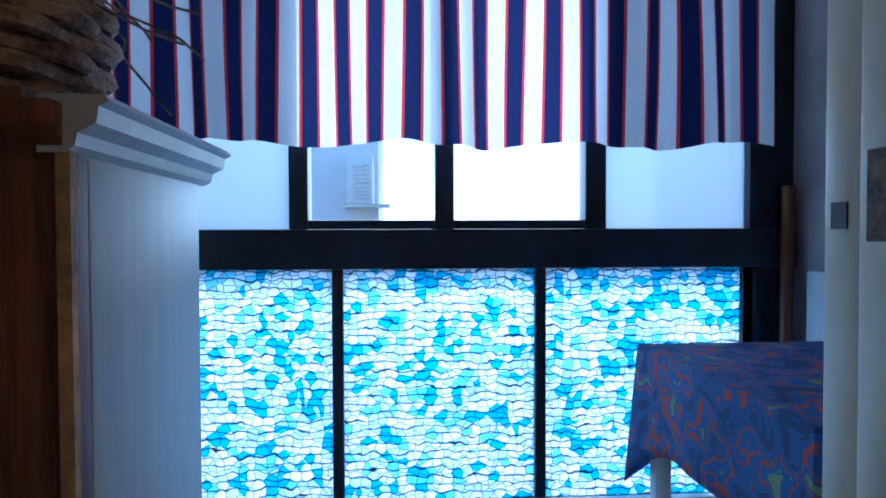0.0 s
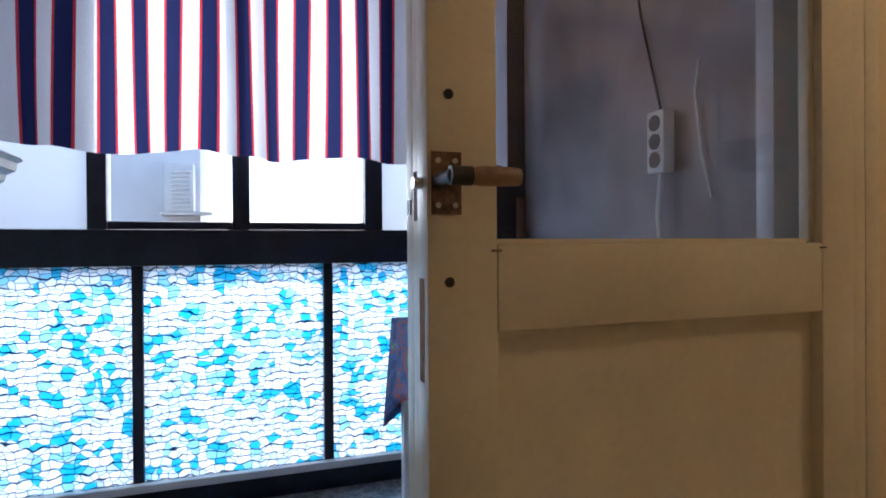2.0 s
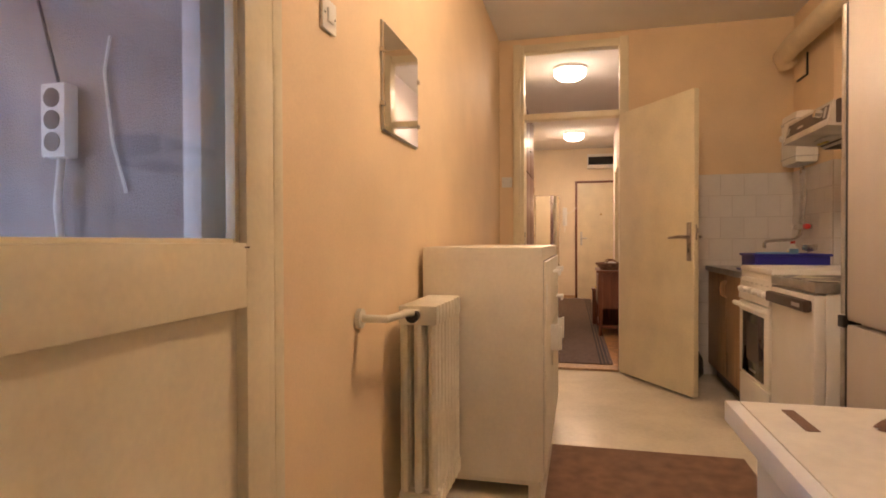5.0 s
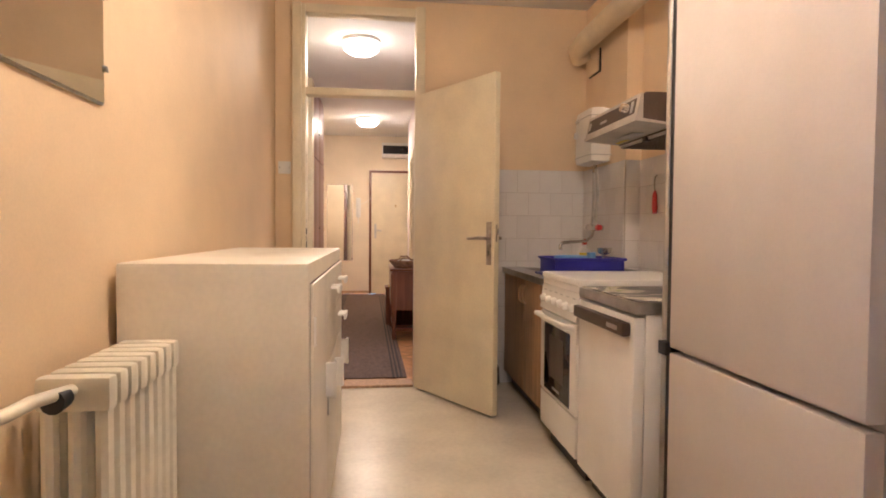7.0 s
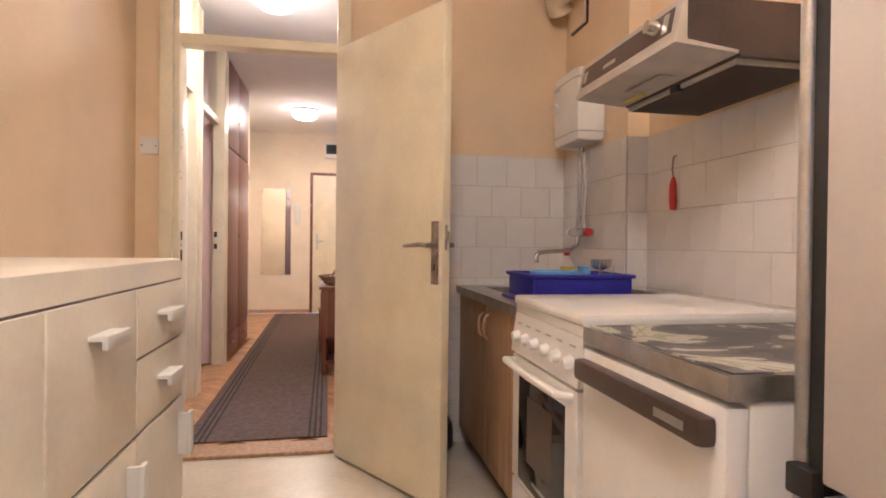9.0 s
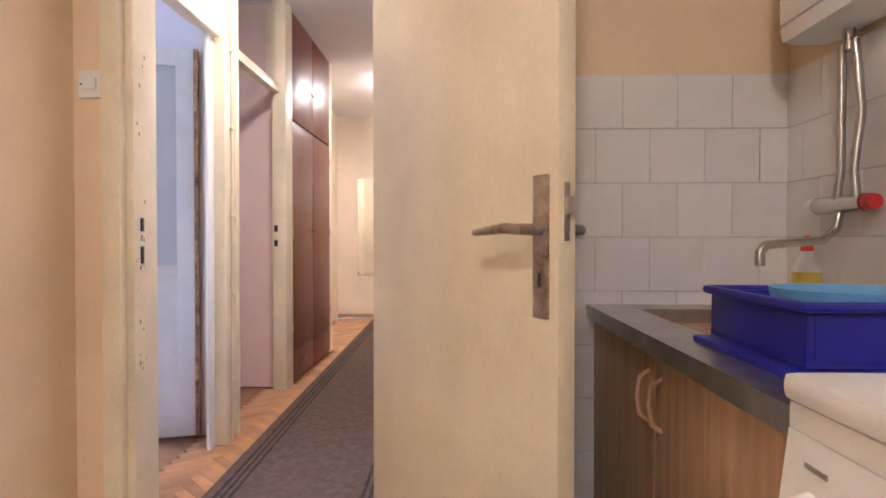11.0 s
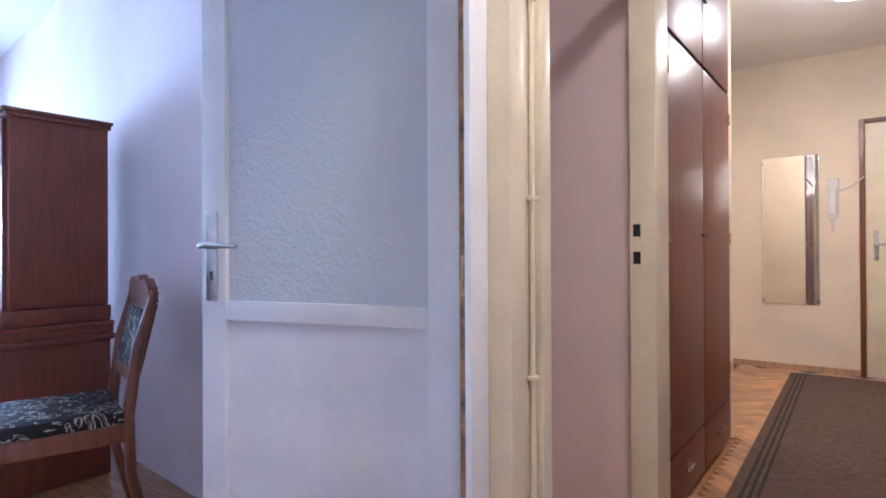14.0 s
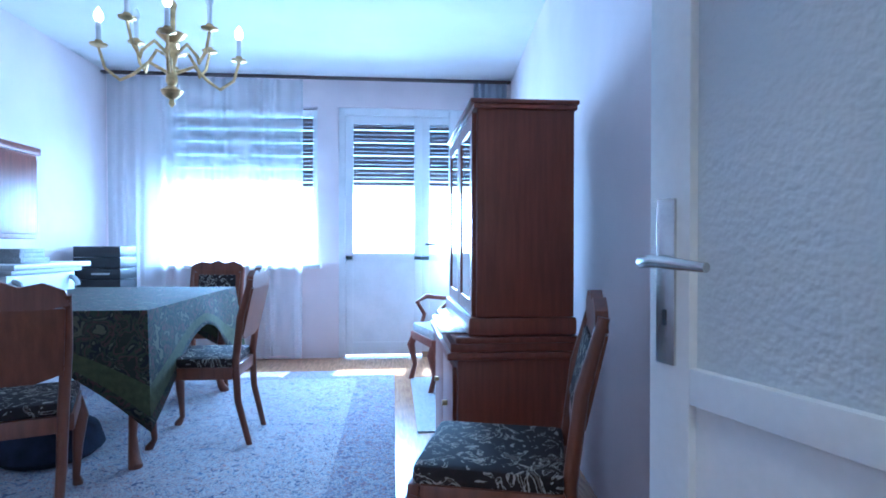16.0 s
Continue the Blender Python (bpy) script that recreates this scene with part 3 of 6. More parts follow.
ed = thing("door_2", "closed pale green-cream entrance door with a spyhole", "door", 11.02, 0, 0)
tagged(ed, kind="structure")
part("frame", box(box(B(-0.02, 0.0, 0.02, 0.06, 0, 2.1, bevel=0.004), -0.02, 0.0, -0.86, -0.82, 0, 2.1, bevel=0.004), -0.02, 0.0, -0.82, 0.02, 2.06, 2.1, bevel=0.004), WALNUT, ed, "thin brown frame")
part("leaf", B(-0.012, 0.0, -0.82, 0.02, 0.01, 2.06, bevel=0.003), OLDPAINT, ed)
part("spyhole", T([(-0.025, -0.39, 1.5), (-0.01, -0.39, 1.5)], 0.02, 14), BRASS, ed)
part("handle_plate", B(-0.02, -0.01, -0.065, -0.03, 0.95, 1.19, bevel=0.003), STEEL, ed)
part("handle", T([(-0.015, -0.048, 1.08), (-0.06, -0.048, 1.08), (-0.065, -0.15, 1.075)], 0.01, 10), STEEL, ed)


def lever(parent, x, y, z, face, side, plate=0.25, material=CHROME):
    """A long-plate lever handle on a leaf face; face: the face's direction in y, side: which way the lever points in x."""
    h = part("handle_plate", B(x - 0.02, x + 0.02, min(y, y + face * 0.006), max(y, y + face * 0.006), z - plate * 0.62, z + plate * 0.38, bevel=0.003), material, parent)
    part("lever", T([(x, y + face * 0.006, z), (x, y + face * 0.05, z), (x + side * 0.03, y + face * 0.058, z + 0.002), (x + side * 0.13, y + face * 0.055, z - 0.004)], [0.011, 0.010, 0.010, 0.007], 12), material, h)
    part("keyhole", B(x - 0.004, x + 0.004, min(y, y + face * 0.007), max(y, y + face * 0.007), z - 0.10, z - 0.075), BLACK, h)


# kitchen door leaf, open into the kitchen
kd = thing("door_3", "open cream painted flush kitchen door, scuffed at the edge", "door", 5.075, -0.335, 0, 211.6)
tagged(kd, kind="structure")
part("leaf", B(0.0, 0.785, -0.002, 0.038, 0.012, 2.005, bevel=0.004), OLDPAINT, kd)
lever(kd, 0.745, -0.002, 1.05, -1, -1, 0.25, AGED)
lever(kd, 0.745, 0.038, 1.05, 1, -1, 0.25, AGED)
part("lock_face", B(0.7835, 0.786, 0.012, 0.024, 1.03, 1.13), AGED, kd)
part("latch", B(0.786, 0.796, 0.012, 0.024, 1.075, 1.105), CHROME, kd)

# living room door leaf, open into the room
wd = thing("door_4", "open white living room door with a hammered glass pane", "door", 6.40, 0.80, 0, 106.3)
tagged(wd, kind="structure")
for x0, x1 in ((0, 0.085), (0.715, 0.80)):
    part("stile", B(x0, x1, -0.02, 0.02, 0.012, 2.02, bevel=0.003), WHITE, wd)
for z0, z1 in ((0.012, 0.12), (0.845, 0.90), (1.93, 2.02)):
    part("rail", B(0.085, 0.715, -0.02, 0.02, z0, z1, bevel=0.003), WHITE, wd)
part("glass_pane", B(0.08, 0.72, -0.004, 0.004, 0.90, 1.93), HAMMERED, wd, "obscured hammered glass", smooth=False)
part("lower_panel", B(0.08, 0.72, -0.006, 0.006, 0.12, 0.845), WHITE, wd, smooth=False)
lever(wd, 0.76, 0.02, 1.06, 1, -1, 0.26)
lever(wd, 0.76, -0.02, 1.06, -1, -1, 0.26)
part("bare_edge", B(-0.022, -0.0005, -0.019, 0.0245, 0.012, 2.02), RAWEDGE, wd, "unpainted brown hinge edge")
for z in (0.35, 0.98, 1.75):
    part("hinge", T([(-0.008, 0.018, z - 0.05), (-0.008, 0.018, z + 0.05)], 0.008, 10), BRASS, wd)

# balcony door: frame and its wide leaf, all but shut
bf = thing("door_frame_4", "cream painted balcony door frame", "door frame", 0, NY, 0)
tagged(bf, kind="structure")
part("jamb", B(1.49, 1.56, -0.02, 0.13, 0, 2.62, bevel=0.005), OLDPAINT, bf)
part("casing", B(1.56, 1.60, -0.02, 0.0, 0, 2.66, bevel=0.005), OLDPAINT, bf)
part("jamb", B(-0.42, -0.36, -0.02, 0.13, 0, 2.62, bevel=0.005), OLDPAINT, bf)
part("head", B(-0.36, 1.49, -0.02, 0.13, 2.56, 2.62, bevel=0.005), OLDPAINT, bf)
part("sill", B(-0.36, 1.49, 0.0, 0.13, 0.0, 0.125, bevel=0.005), OLDPAINT, bf)
bd = thing("door_5", "cream half-glazed double balcony door with a wooden lever handle", "door", 1.485, NY - 0.005, -0.02, 180.8)
tagged(bd, kind="structure")
part("stile", B(0.0, 0.078, -0.0, 0.045, 0.15, 2.56, bevel=0.004), OLDPAINT, bd)
part("stile", B(0.703, 0.805, -0.0, 0.045, 0.15, 2.56, bevel=0.004), OLDPAINT, bd)
part("mid_rail", B(0.078, 0.703, -0.0, 0.045, 0.925, 1.045, bevel=0.004), OLDPAINT, bd)
part("bottom_rail", B(0.078, 0.703, -0.0, 0.045, 0.15, 0.28, bevel=0.004), OLDPAINT, bd)
part("top_rail", B(0.078, 0.703, -0.0, 0.045, 2.45, 2.56, bevel=0.004), OLDPAINT, bd)
part("lower_panel", B(0.07, 0.71, 0.002, 0.022, 0.28, 0.925), OLDPAINT, bd, smooth=False)
part("glass_pane", B(0.07, 0.71, 0.006, 0.011, 1.045, 2.45), SCRATCHED, bd, "dusty scratched glass", smooth=False)
# the outer leaf, coupled to the inner one and a little wider
part("coupling_block", B(0.72, 0.797, -0.045, -0.001, 0.15, 2.56, bevel=0.003), OLDPAINT, bd)
part("outer_stile", B(0.70, 0.795, -0.085, -0.045, 0.15, 2.56, bevel=0.004), OLDPAINT, bd, "stile of the outer leaf")
part("outer_stile", B(0.0, 0.085, -0.085, -0.045, 0.15, 2.56, bevel=0.004), WHITE, bd)
part("outer_rail", B(0.085, 0.70, -0.085, -0.045, 0.15, 1.03, bevel=0.004), WHITE, bd)
part("outer_rail", B(0.085, 0.70, -0.085, -0.045, 2.45, 2.56, bevel=0.004), WHITE, bd)
part("glass_bead", B(0.078, 0.092, 0.010, 0.030, 1.045, 2.45, bevel=0.003), OLDPAINT, bd)
part("glass_bead", B(0.092, 0.703, 0.010, 0.026, 1.045, 1.053, bevel=0.002), OLDPAINT, bd)
lp = part("lock_plate", B(0.757, 0.799, 0.045, 0.047, 1.085, 1.168), RUST, bd, "rusty plate where paint is gone")
for x in (0.766, 0.790):
    for z in (1.097, 1.156):
        part("screw", T([(x, 0.047, z), (x, 0.0485, z)], 0.004, 8), STEEL, lp)
part("handle_spindle", T([(0.787, 0.045, 1.13), (0.787, 0.10, 1.13)], 0.010, 12), BLACK, bd)
part("handle_collar", T([(0.793, 0.099, 1.13), (0.765, 0.101, 1.13)], 0.0125, 14), BLACK, bd)
part("handle_grip", T([(0.766, 0.101, 1.13), (0.752, 0.102, 1.13), (0.712, 0.10, 1.131), (0.699, 0.099, 1.131)], [0.0105, 0.013, 0.0125, 0.0115], 14), GRIP, bd, "worn light brown wooden grip")
for z in (1.245, 0.995):
    part("screw_hole", T([(0.774, 0.0445, z), (0.774, 0.0465, z)], 0.007, 12), BLACK, bd)
for x in (0.705, 0.078):
    part("corner_crack", B(x - 0.008, x + 0.008, 0.0445, 0.0458, 1.035, 1.038), RUST, bd)
part("latch", T([(0.803, 0.024, 1.128), (0.818, 0.024, 1.128)], 0.008, 12), CHROME, bd)
part("outer_lock_plate", B(0.7965, 0.7982, -0.036, -0.012, 1.08, 1.15), RUST, bd, "rusty outer lock plate")
part("outer_latch", B(0.7945, 0.7965, -0.075, -0.058, 1.09, 1.112), BLACK, bd)
part("worn_strip", B(0.8045, 0.8056, 0.012, 0.032, 0.86, 1.0), RAWEDGE, bd, "edge worn to bare wood")

# ---- balcony ----
WY = 2.0
bw = thing("window_1", "dark steel balcony glazing with film on the lower panes", "window", 0, WY, 0)
tagged(bw, kind="structure")
part("bottom_rail", B(-1.3, 1.57, 0, 0.06, 0.12, 0.225, bevel=0.004), DARKFRAME, bw)
part("white_sill", B(-1.3, 1.57, -0.03, 0.0, 0.205, 0.232, bevel=0.004), WHITE, bw, "thin white strip under the panes")
part("transom", B(-1.3, 1.57, -0.03, 0.07, 0.965, 1.088, bevel=0.006), DARKFRAME, bw)
part("head", B(-1.3, 1.57, -0.01, 0.06, 2.62, 2.68), DARKFRAME, bw)
for x in (0.112, 0.750, -0.55, 1.428):
    part("mullion", B(x - 0.017, x + 0.017, 0, 0.05, 0.225, 0.965, bevel=0.003), DARKFRAME, bw)
part("mullion", B(1.412, 1.57, 0, 0.05, 0.225, 0.965), DARKFRAME, bw)
for x0, x1 in ((-1.25, -0.56), (-0.54, 0.095), (0.129, 0.733), (0.767, 1.412)):
    part("filmed_pane", B(x0, x1, 0.02, 0.026, 0.225, 0.965), MOSAIC, bw, "glass under turquoise and white mosaic film", smooth=False)
for x0, x1, z in ((-0.032, 0.026, 1.088), (0.890, 0.957, 1.088), (0.416, 0.475, 1.088), (1.425, 1.57, 1.088), (-0.62, -0.58, 1.088)):
    part("upright", B(x0, x1, -0.01, 0.06, z, 2.62, bevel=0.003), DARKFRAME, bw)
for x0, x1 in ((0.026, 0.416), (0.475, 0.890)):
    part("sash_rail", B(x0, x1, 0.0, 0.05, 1.088, 1.116, bevel=0.003), DARKFRAME, bw)
    part("clear_pane", B(x0, x1, 0.02, 0.024, 1.116, 2.62), GLASS, bw, smooth=False).visible_shadow = False
for x0, x1 in ((-0.58, -0.032), (0.957, 1.425), (-1.25, -0.62)):
    part("frosted_pane", B(x0, x1, 0.02, 0.026, 1.088, 2.62), FROSTFILM, bw, "milky streaked pane", smooth=False)


def drape(name, label, x0, x1, y, z0, z1, depth, folds, material, hem=0.012, group="", seed=1, axis_len=1.25):
    """A hanging cloth with uneven folds; u runs along the cloth."""
    rnd = random.Random(seed)
    nx, nz = int(folds * 14), 14
    bm = bmesh.new()
    uv = bm.loops.layers.uv.new("UVMap")
    ph = [rnd.uniform(-0.6, 0.6) for _ in range(int(folds) + 3)]
    grid = []
    for i in range(nx + 1):
        s = i / nx
        f = s * folds
        a = 2 * math.pi * f + ph[int(f)] * (1 - f % 1) + ph[int(f) + 1] * (f % 1)
        amp = depth * (0.55 + 0.45 * math.sin(f * 1.7 + seed))
        col = []
        for k in range(nz + 1):
            v = k / nz
            yy = y + amp * math.sin(a) * (1.1 - 0.35 * v) + 0.01 * math.sin(5 * v + f)
            xx = x0 + (x1 - x0) * s + 0.012 * math.sin(3.1 * f + 2 * v) * (1 - v)
            zz = z0 + (z1 - z0) * v + (hem * math.sin(f * 2.3 + 0.7) * (1 - v) ** 3)
            col.append(bm.verts.new((xx, yy, zz)))
        grid.append(col)
    for i in range(nx):
        for k in range(nz):
            fc = bm.faces.new((grid[i][k], grid[i + 1][k], grid[i + 1][k + 1], grid[i][k + 1]))
            for lp, (ii, kk) in zip(fc.loops, ((i, k), (i + 1, k), (i + 1, k + 1), (i, k + 1))):
                lp[uv].uv = ((x1 - x0) * axis_len * ii / nx, kk / nz)
    return solid(name, label, "curtain", bm, material, True, group=group)


drape("striped_curtain", "navy, red and white striped cotton curtain over the balcony window", -0.75, 1.45, WY - 0.10, 1.335, 2.55, 0.035, 12, STRIPES, seed=3)
solid("curtain_rod", "thin metal rod holding the striped curtain", "curtain rod", T([(-1.3, WY - 0.10, 2.56), (1.57, WY - 0.10, 2.56)], 0.008), STEEL)

cup = thing("cupboard", "old cupboard, white painted side and bare dark wooden front", "cupboard", 0.075, 0.70, 0.105)
part("body", B(-0.62, 0.0, 0.0, 0.245, 0.0, 1.038, bevel=0.004), CUPSHADED, cup, "brush-painted white side, its shade mixed into the colour")
part("front", box(box(B(-0.62, -0.03, -0.022, 0.0, 0.0, 1.0), -0.10, 0.0, -0.03, 0.0, 0.0, 1.035, bevel=0.004), -0.56, -0.10, -0.028, -0.02, 0.10, 0.90), OLDWOOD, cup, "worn dark bare wood")
part("worn_edge", B(-0.008, 0.003, -0.032, -0.024, 0.0, 1.035), RAWEDGE, cup, "paint chipped to raw wood")
bm = bmesh.new()
prism(bm, [(0.0, 1.025), (0.008, 1.03), (0.010, 1.04), (0.024, 1.047), (0.026, 1.06), (0.034, 1.064), (0.03, 1.069), (-0.02, 1.069), (-0.02, 1.025)], "y", -0.034, 0.265)
part("cornice", bm, CUPSHADED, cup, "white moulded cornice, its shade mixed into the colour", False)
bm = bmesh.new()
prism(bm, [(-0.03, 1.02), (-0.036, 1.035), (-0.045, 1.045), (-0.05, 1.062), (-0.03, 1.062)], "x", -0.62, -0.001)
part("front_cornice", bm, OLDWOOD, cup, smooth=False)
part("top", B(-0.62, -0.02, -0.05, 0.26, 1.062, 1.0705), OLDWOOD, cup)

bk = thing("wicker_basket", "dark wicker basket with dry straw, standing on the cupboard", "basket", -0.12, 0.80, 1.175)
bm = bmesh.new()
for k in range(9):
    z = 0.008 + k * 0.017
    r = 0.115 + 0.03 * math.sin(k / 8 * 2.4)
    tube(bm, [((r + 0.006 * math.sin(9 * a + k * math.pi)) * math.cos(a), (r + 0.006 * math.sin(9 * a + k * math.pi)) * math.sin(a), z) for a in (2 * math.pi * i / 60 for i in range(61))], 0.0095, 6, False)
part("weave", bm, WICKER, bk)
bm = bmesh.new()
rnd = random.Random(4)
for k in range(260):
    a, r = rnd.uniform(0, 6.28), rnd.uniform(0.02, 0.13)
    p = Vector((r * math.cos(a), r * math.sin(a), rnd.uniform(0.13, 0.17)))
    pts = [p]
    d = Vector((math.cos(a), math.sin(a), rnd.uniform(-0.1, 0.5))) * 0.008
    for _ in range(5):
        d = d + Vector((rnd.uniform(-1, 1), rnd.uniform(-1, 1), rnd.uniform(-1.2, 0.6))) * 0.010
        pts.append(pts[-1] + d)
    tube(bm, pts, 0.0016, 4, False)
part("straw", bm, STRAW, bk, "loose dry straw")

bt = thing("balcony_table", "small white-legged table under a printed cloth", "table", 1.22, 1.25, 0.12)
part("tabletop", B(-0.33, 0.31, -0.29, 0.29, 0.655, 0.675, bevel=0.004), WHITE, bt)
for x, y in ((-0.30, 0.26), (0.28, 0.26), (-0.30, -0.26), (0.28, -0.26)):
    part("leg", B(x - 0.018, x + 0.018, y - 0.018, y + 0.018, 0, 0.655, bevel=0.003), WHITE, bt)


def table_cloth(name, label, x0, x1, y0, y1, top, drop, material, flare=0.03, wave=0.02, tip=0.0, seed=1, sharp=3):
    """A cloth over a table: a flat top and a skirt that hangs lower at the corners."""
    rnd = random.Random(seed)
    bm = bmesh.new()
    n, per = 26, []
    for (ax, ay), (bx, by) in zip(((x0, y0), (x1, y0), (x1, y1), (x0, y1)), ((x1, y0), (x1, y1), (x0, y1), (x0, y0))):
        for k in range(n):
            s = k / n
            per.append((ax + (bx - ax) * s, ay + (by - ay) * s, abs(2 * s - 1)))
    cx, cy = (x0 + x1) / 2, (y0 + y1) / 2
    rows = []
    for j in range(9):
        v = j / 8
        ring = []
        for i, (x, y, c) in enumerate(per):
            d = Vector((x - cx, y - cy)).normalized()
            out = (flare * v + wave * v * math.sin(i * 0.55 + seed)) * (1 + 1.5 * c ** 6)
            ring.append(bm.verts.new((x + d.x * out, y + d.y * out, top - (drop + tip * c ** sharp) * v)))
        rows.append(ring)
    m = len(per)
    for a, b in zip(rows, rows[1:]):
        for i in range(m):
            bm.faces.new((a[i], a[(i + 1) % m], b[(i + 1) % m], b[i]))
    bm.faces.new(rows[0])
    ob = solid(name, label, "tablecloth", bm, material)
    mod = ob.modifiers.new("thickness", "SOLIDIFY")
    mod.thickness = 0.002
    return ob


table_cloth("printed_tablecloth", "blue cloth with red and green flower print on the balcony table", 0.88, 1.54, 0.95, 1.55, 0.806, 0.20, BALCLOTH, 0.008, 0.006, 0.14, 2)

ps = thing("power_strip", "white three-socket power strip hanging on the balcony wall", "power strip", 1.555, 1.125, 1.19)
part("body", B(-0.04, 0.0, -0.034, 0.034, 0.03, 0.20, bevel=0.008), WHITEPL, ps)
for z in (0.065, 0.115, 0.165):
    s = part("socket", T([(-0.042, 0, z), (-0.030, 0, z)], 0.022, 18), BROWNPL, ps)
    part("pin_hole", B(-0.043, -0.041, -0.012, -0.007, z - 0.003, z + 0.003), BLACK, s)
part("cord", T([(-0.015, 0, 0.04), (-0.02, 0.01, -0.08), (-0.015, 0.005, -0.17), (-0.02, 0.05, -0.22), (-0.01, -0.05, -0.23)], 0.009, 10), WHITEPL, ps)
solid("wall_wire", "thin dark wire running down the rendered wall", "wire", T([(1.56, 1.15, 1.39), (1.562, 1.24, 1.7), (1.562, 1.32, 2.2), (1.562, 1.34, 2.62)], 0.004, 6), NIGHT)
solid("loose_cord", "white cord hanging on the rendered wall", "cord", T([(1.562, 0.97, 1.14), (1.56, 1.005, 1.26), (1.56, 1.025, 1.42), (1.562, 1.01, 1.50)], 0.004, 6), WHITEPL)
solid("leaning_pole", "thin brown pole leaning in the balcony corner", "pole", T([(1.50, 1.93, 0.12), (1.535, 1.96, 1.22)], 0.02, 10), WALNUT)

# outside the balcony
fac = thing("apartment_building", "pale apartment building across the courtyard", "building", 0, 12.5, -9)
part("wall", B(-9, 9, 0, 6, 0, 9.4), FACADE, fac, smooth=False)
for i in range(-3, 4):
    for k in range(3):
        w = part("window", B(i * 2.6 + 0.5, i * 2.6 + 1.7, -0.03, 0.0, k * 3 + 1.0, k * 3 + 2.3), WHITEPL, fac, smooth=False)
        part("pane", B(i * 2.6 + 0.58, i * 2.6 + 1.62, -0.04, -0.028, k * 3 + 1.08, k * 3 + 2.22), STEEL, w, smooth=False)
ac = thing("air_conditioner", "white outdoor air conditioning unit on the next wall", "air conditioner", -0.22, 7.18, 1.46)
part("case", B(-0.20, 0.12, 0, 0.3, 0, 0.58, bevel=0.02), WHITEPL, ac)
for k in range(9):
    part("grille_bar", B(-0.12, 0.08, -0.012, 0.0, 0.05 + k * 0.05, 0.075 + k * 0.05), STEEL, ac)
part("bracket", B(-0.24, 0.32, 0.0, 0.32, -0.04, 0.0), STEEL, ac)
wing = thing("side_wing", "pale rendered side wing of the house with a flat roof", "building", -0.9, 7.5, -9)
part("wall", B(-3.1, 0.85, 0, 1.2, 0, 11.9), FACADE, wing, smooth=False)
part("roof", B(-3.2, 0.95, -0.1, 1.3, 11.9, 12.05), STEEL, wing, smooth=False)

# ---- kitchen, north side ----
ch = thing("kitchen_cabinet", "ivory lacquered low kitchen cabinet with chunky handles", "cabinet", 2.727, 0.104, 0)
part("body", B(-0.004, 1.277, 0.0, 0.49, 0.075, 1.005, bevel=0.012), CABINET, ch)
part("plinth_rail", B(0.0, 1.27, 0.02, 0.49, 0.06, 0.085), CABINET, ch)
for x in (0.04, 1.2):
    for y in (0.03, 0.44):
        part("foot", B(x - 0.03, x + 0.03, y - 0.02, y + 0.03, 0, 0.06, bevel=0.004), CABINET, ch)
# dark sheet behind the fronts: the shade of their gaps put in as colour
part("gap_shade_sheet", B(0.019, 1.257, -0.001, 0.003, 0.10, 0.949), BROWNPL, ch, smooth=False)
fronts = [(0.018, 0.452, 0.10, 0.945), (0.458, 0.86, 0.62, 0.945), (0.458, 0.86, 0.10, 0.612), (0.866, 1.258, 0.79, 0.945), (0.866, 1.258, 0.62, 0.784), (0.866, 1.258, 0.10, 0.612)]
for i, (x0, x1, z0, z1) in enumerate(fronts):
    d = part("drawer" if i in (3, 4) else "door", B(x0, x1, -0.010, -0.001, z0, z1, bevel=0.003), CABINET, ch)
    if i in (3, 4, 1):
        mx, hz = (x0 + x1) / 2, z1 - 0.075
        h = part("handle", B(mx - 0.06, mx + 0.06, -0.046, -0.034, hz - 0.014, hz + 0.014, bevel=0.005), WHITEPL, d)
        part("handle_foot", B(mx - 0.055, mx + 0.055, -0.036, -0.009, hz + 0.002, hz + 0.012, bevel=0.002), WHITEPL, h)
    else:
        hz = 0.585 if i == 0 else z1 - 0.10
        h = part("handle", B(x1 - 0.062, x1 - 0.028, -0.046, -0.034, hz - 0.062, hz + 0.062, bevel=0.005), WHITEPL, d)
        part("handle_foot", B(x1 - 0.058, x1 - 0.046, -0.036, -0.009, hz - 0.058, hz + 0.058, bevel=0.002), WHITEPL, h)
        part("hinge", B(x0 + 0.002, x0 + 0.022, -0.016, -0.009, z1 - 0.17, z1 - 0.09, bevel=0.002), WHITEPL, d)

rad = thing("radiator", "cream painted column radiator on the kitchen wall", "radiator", 2.315, 0.43, -0.0)
for k in range(8):
    x = 0.025 + k * 0.05
    bm = B(x - 0.02, x + 0.02, 0, 0.14, 0.74, 0.81, bevel=0.014)
    box(bm, x - 0.02, x + 0.02, 0, 0.14, 0.10, 0.17, bevel=0.014)
    for y in (0.02, 0.07, 0.12):
        tube(bm, [(x, y, 0.12), (x, y, 0.78)], 0.0165, 8)
    part("column", bm, IVORY, rad)
part("valve_pipe", T([(-0.24, 0.18, 0.795), (-0.24, 0.09, 0.795), (-0.19, 0.07, 0.80), (-0.12, 0.07, 0.80), (0.01, 0.07, 0.785)], 0.012, 10), IVORY, rad)
part("valve_knob", T([(-0.06, 0.07, 0.78), (-0.02, 0.07, 0.78)], [0.022, 0.018], 12), BLACK, rad)
part("wall_flange", T([(-0.24, 0.184, 0.795), (-0.24, 0.170, 0.795)], 0.03, 16), IVORY, rad)

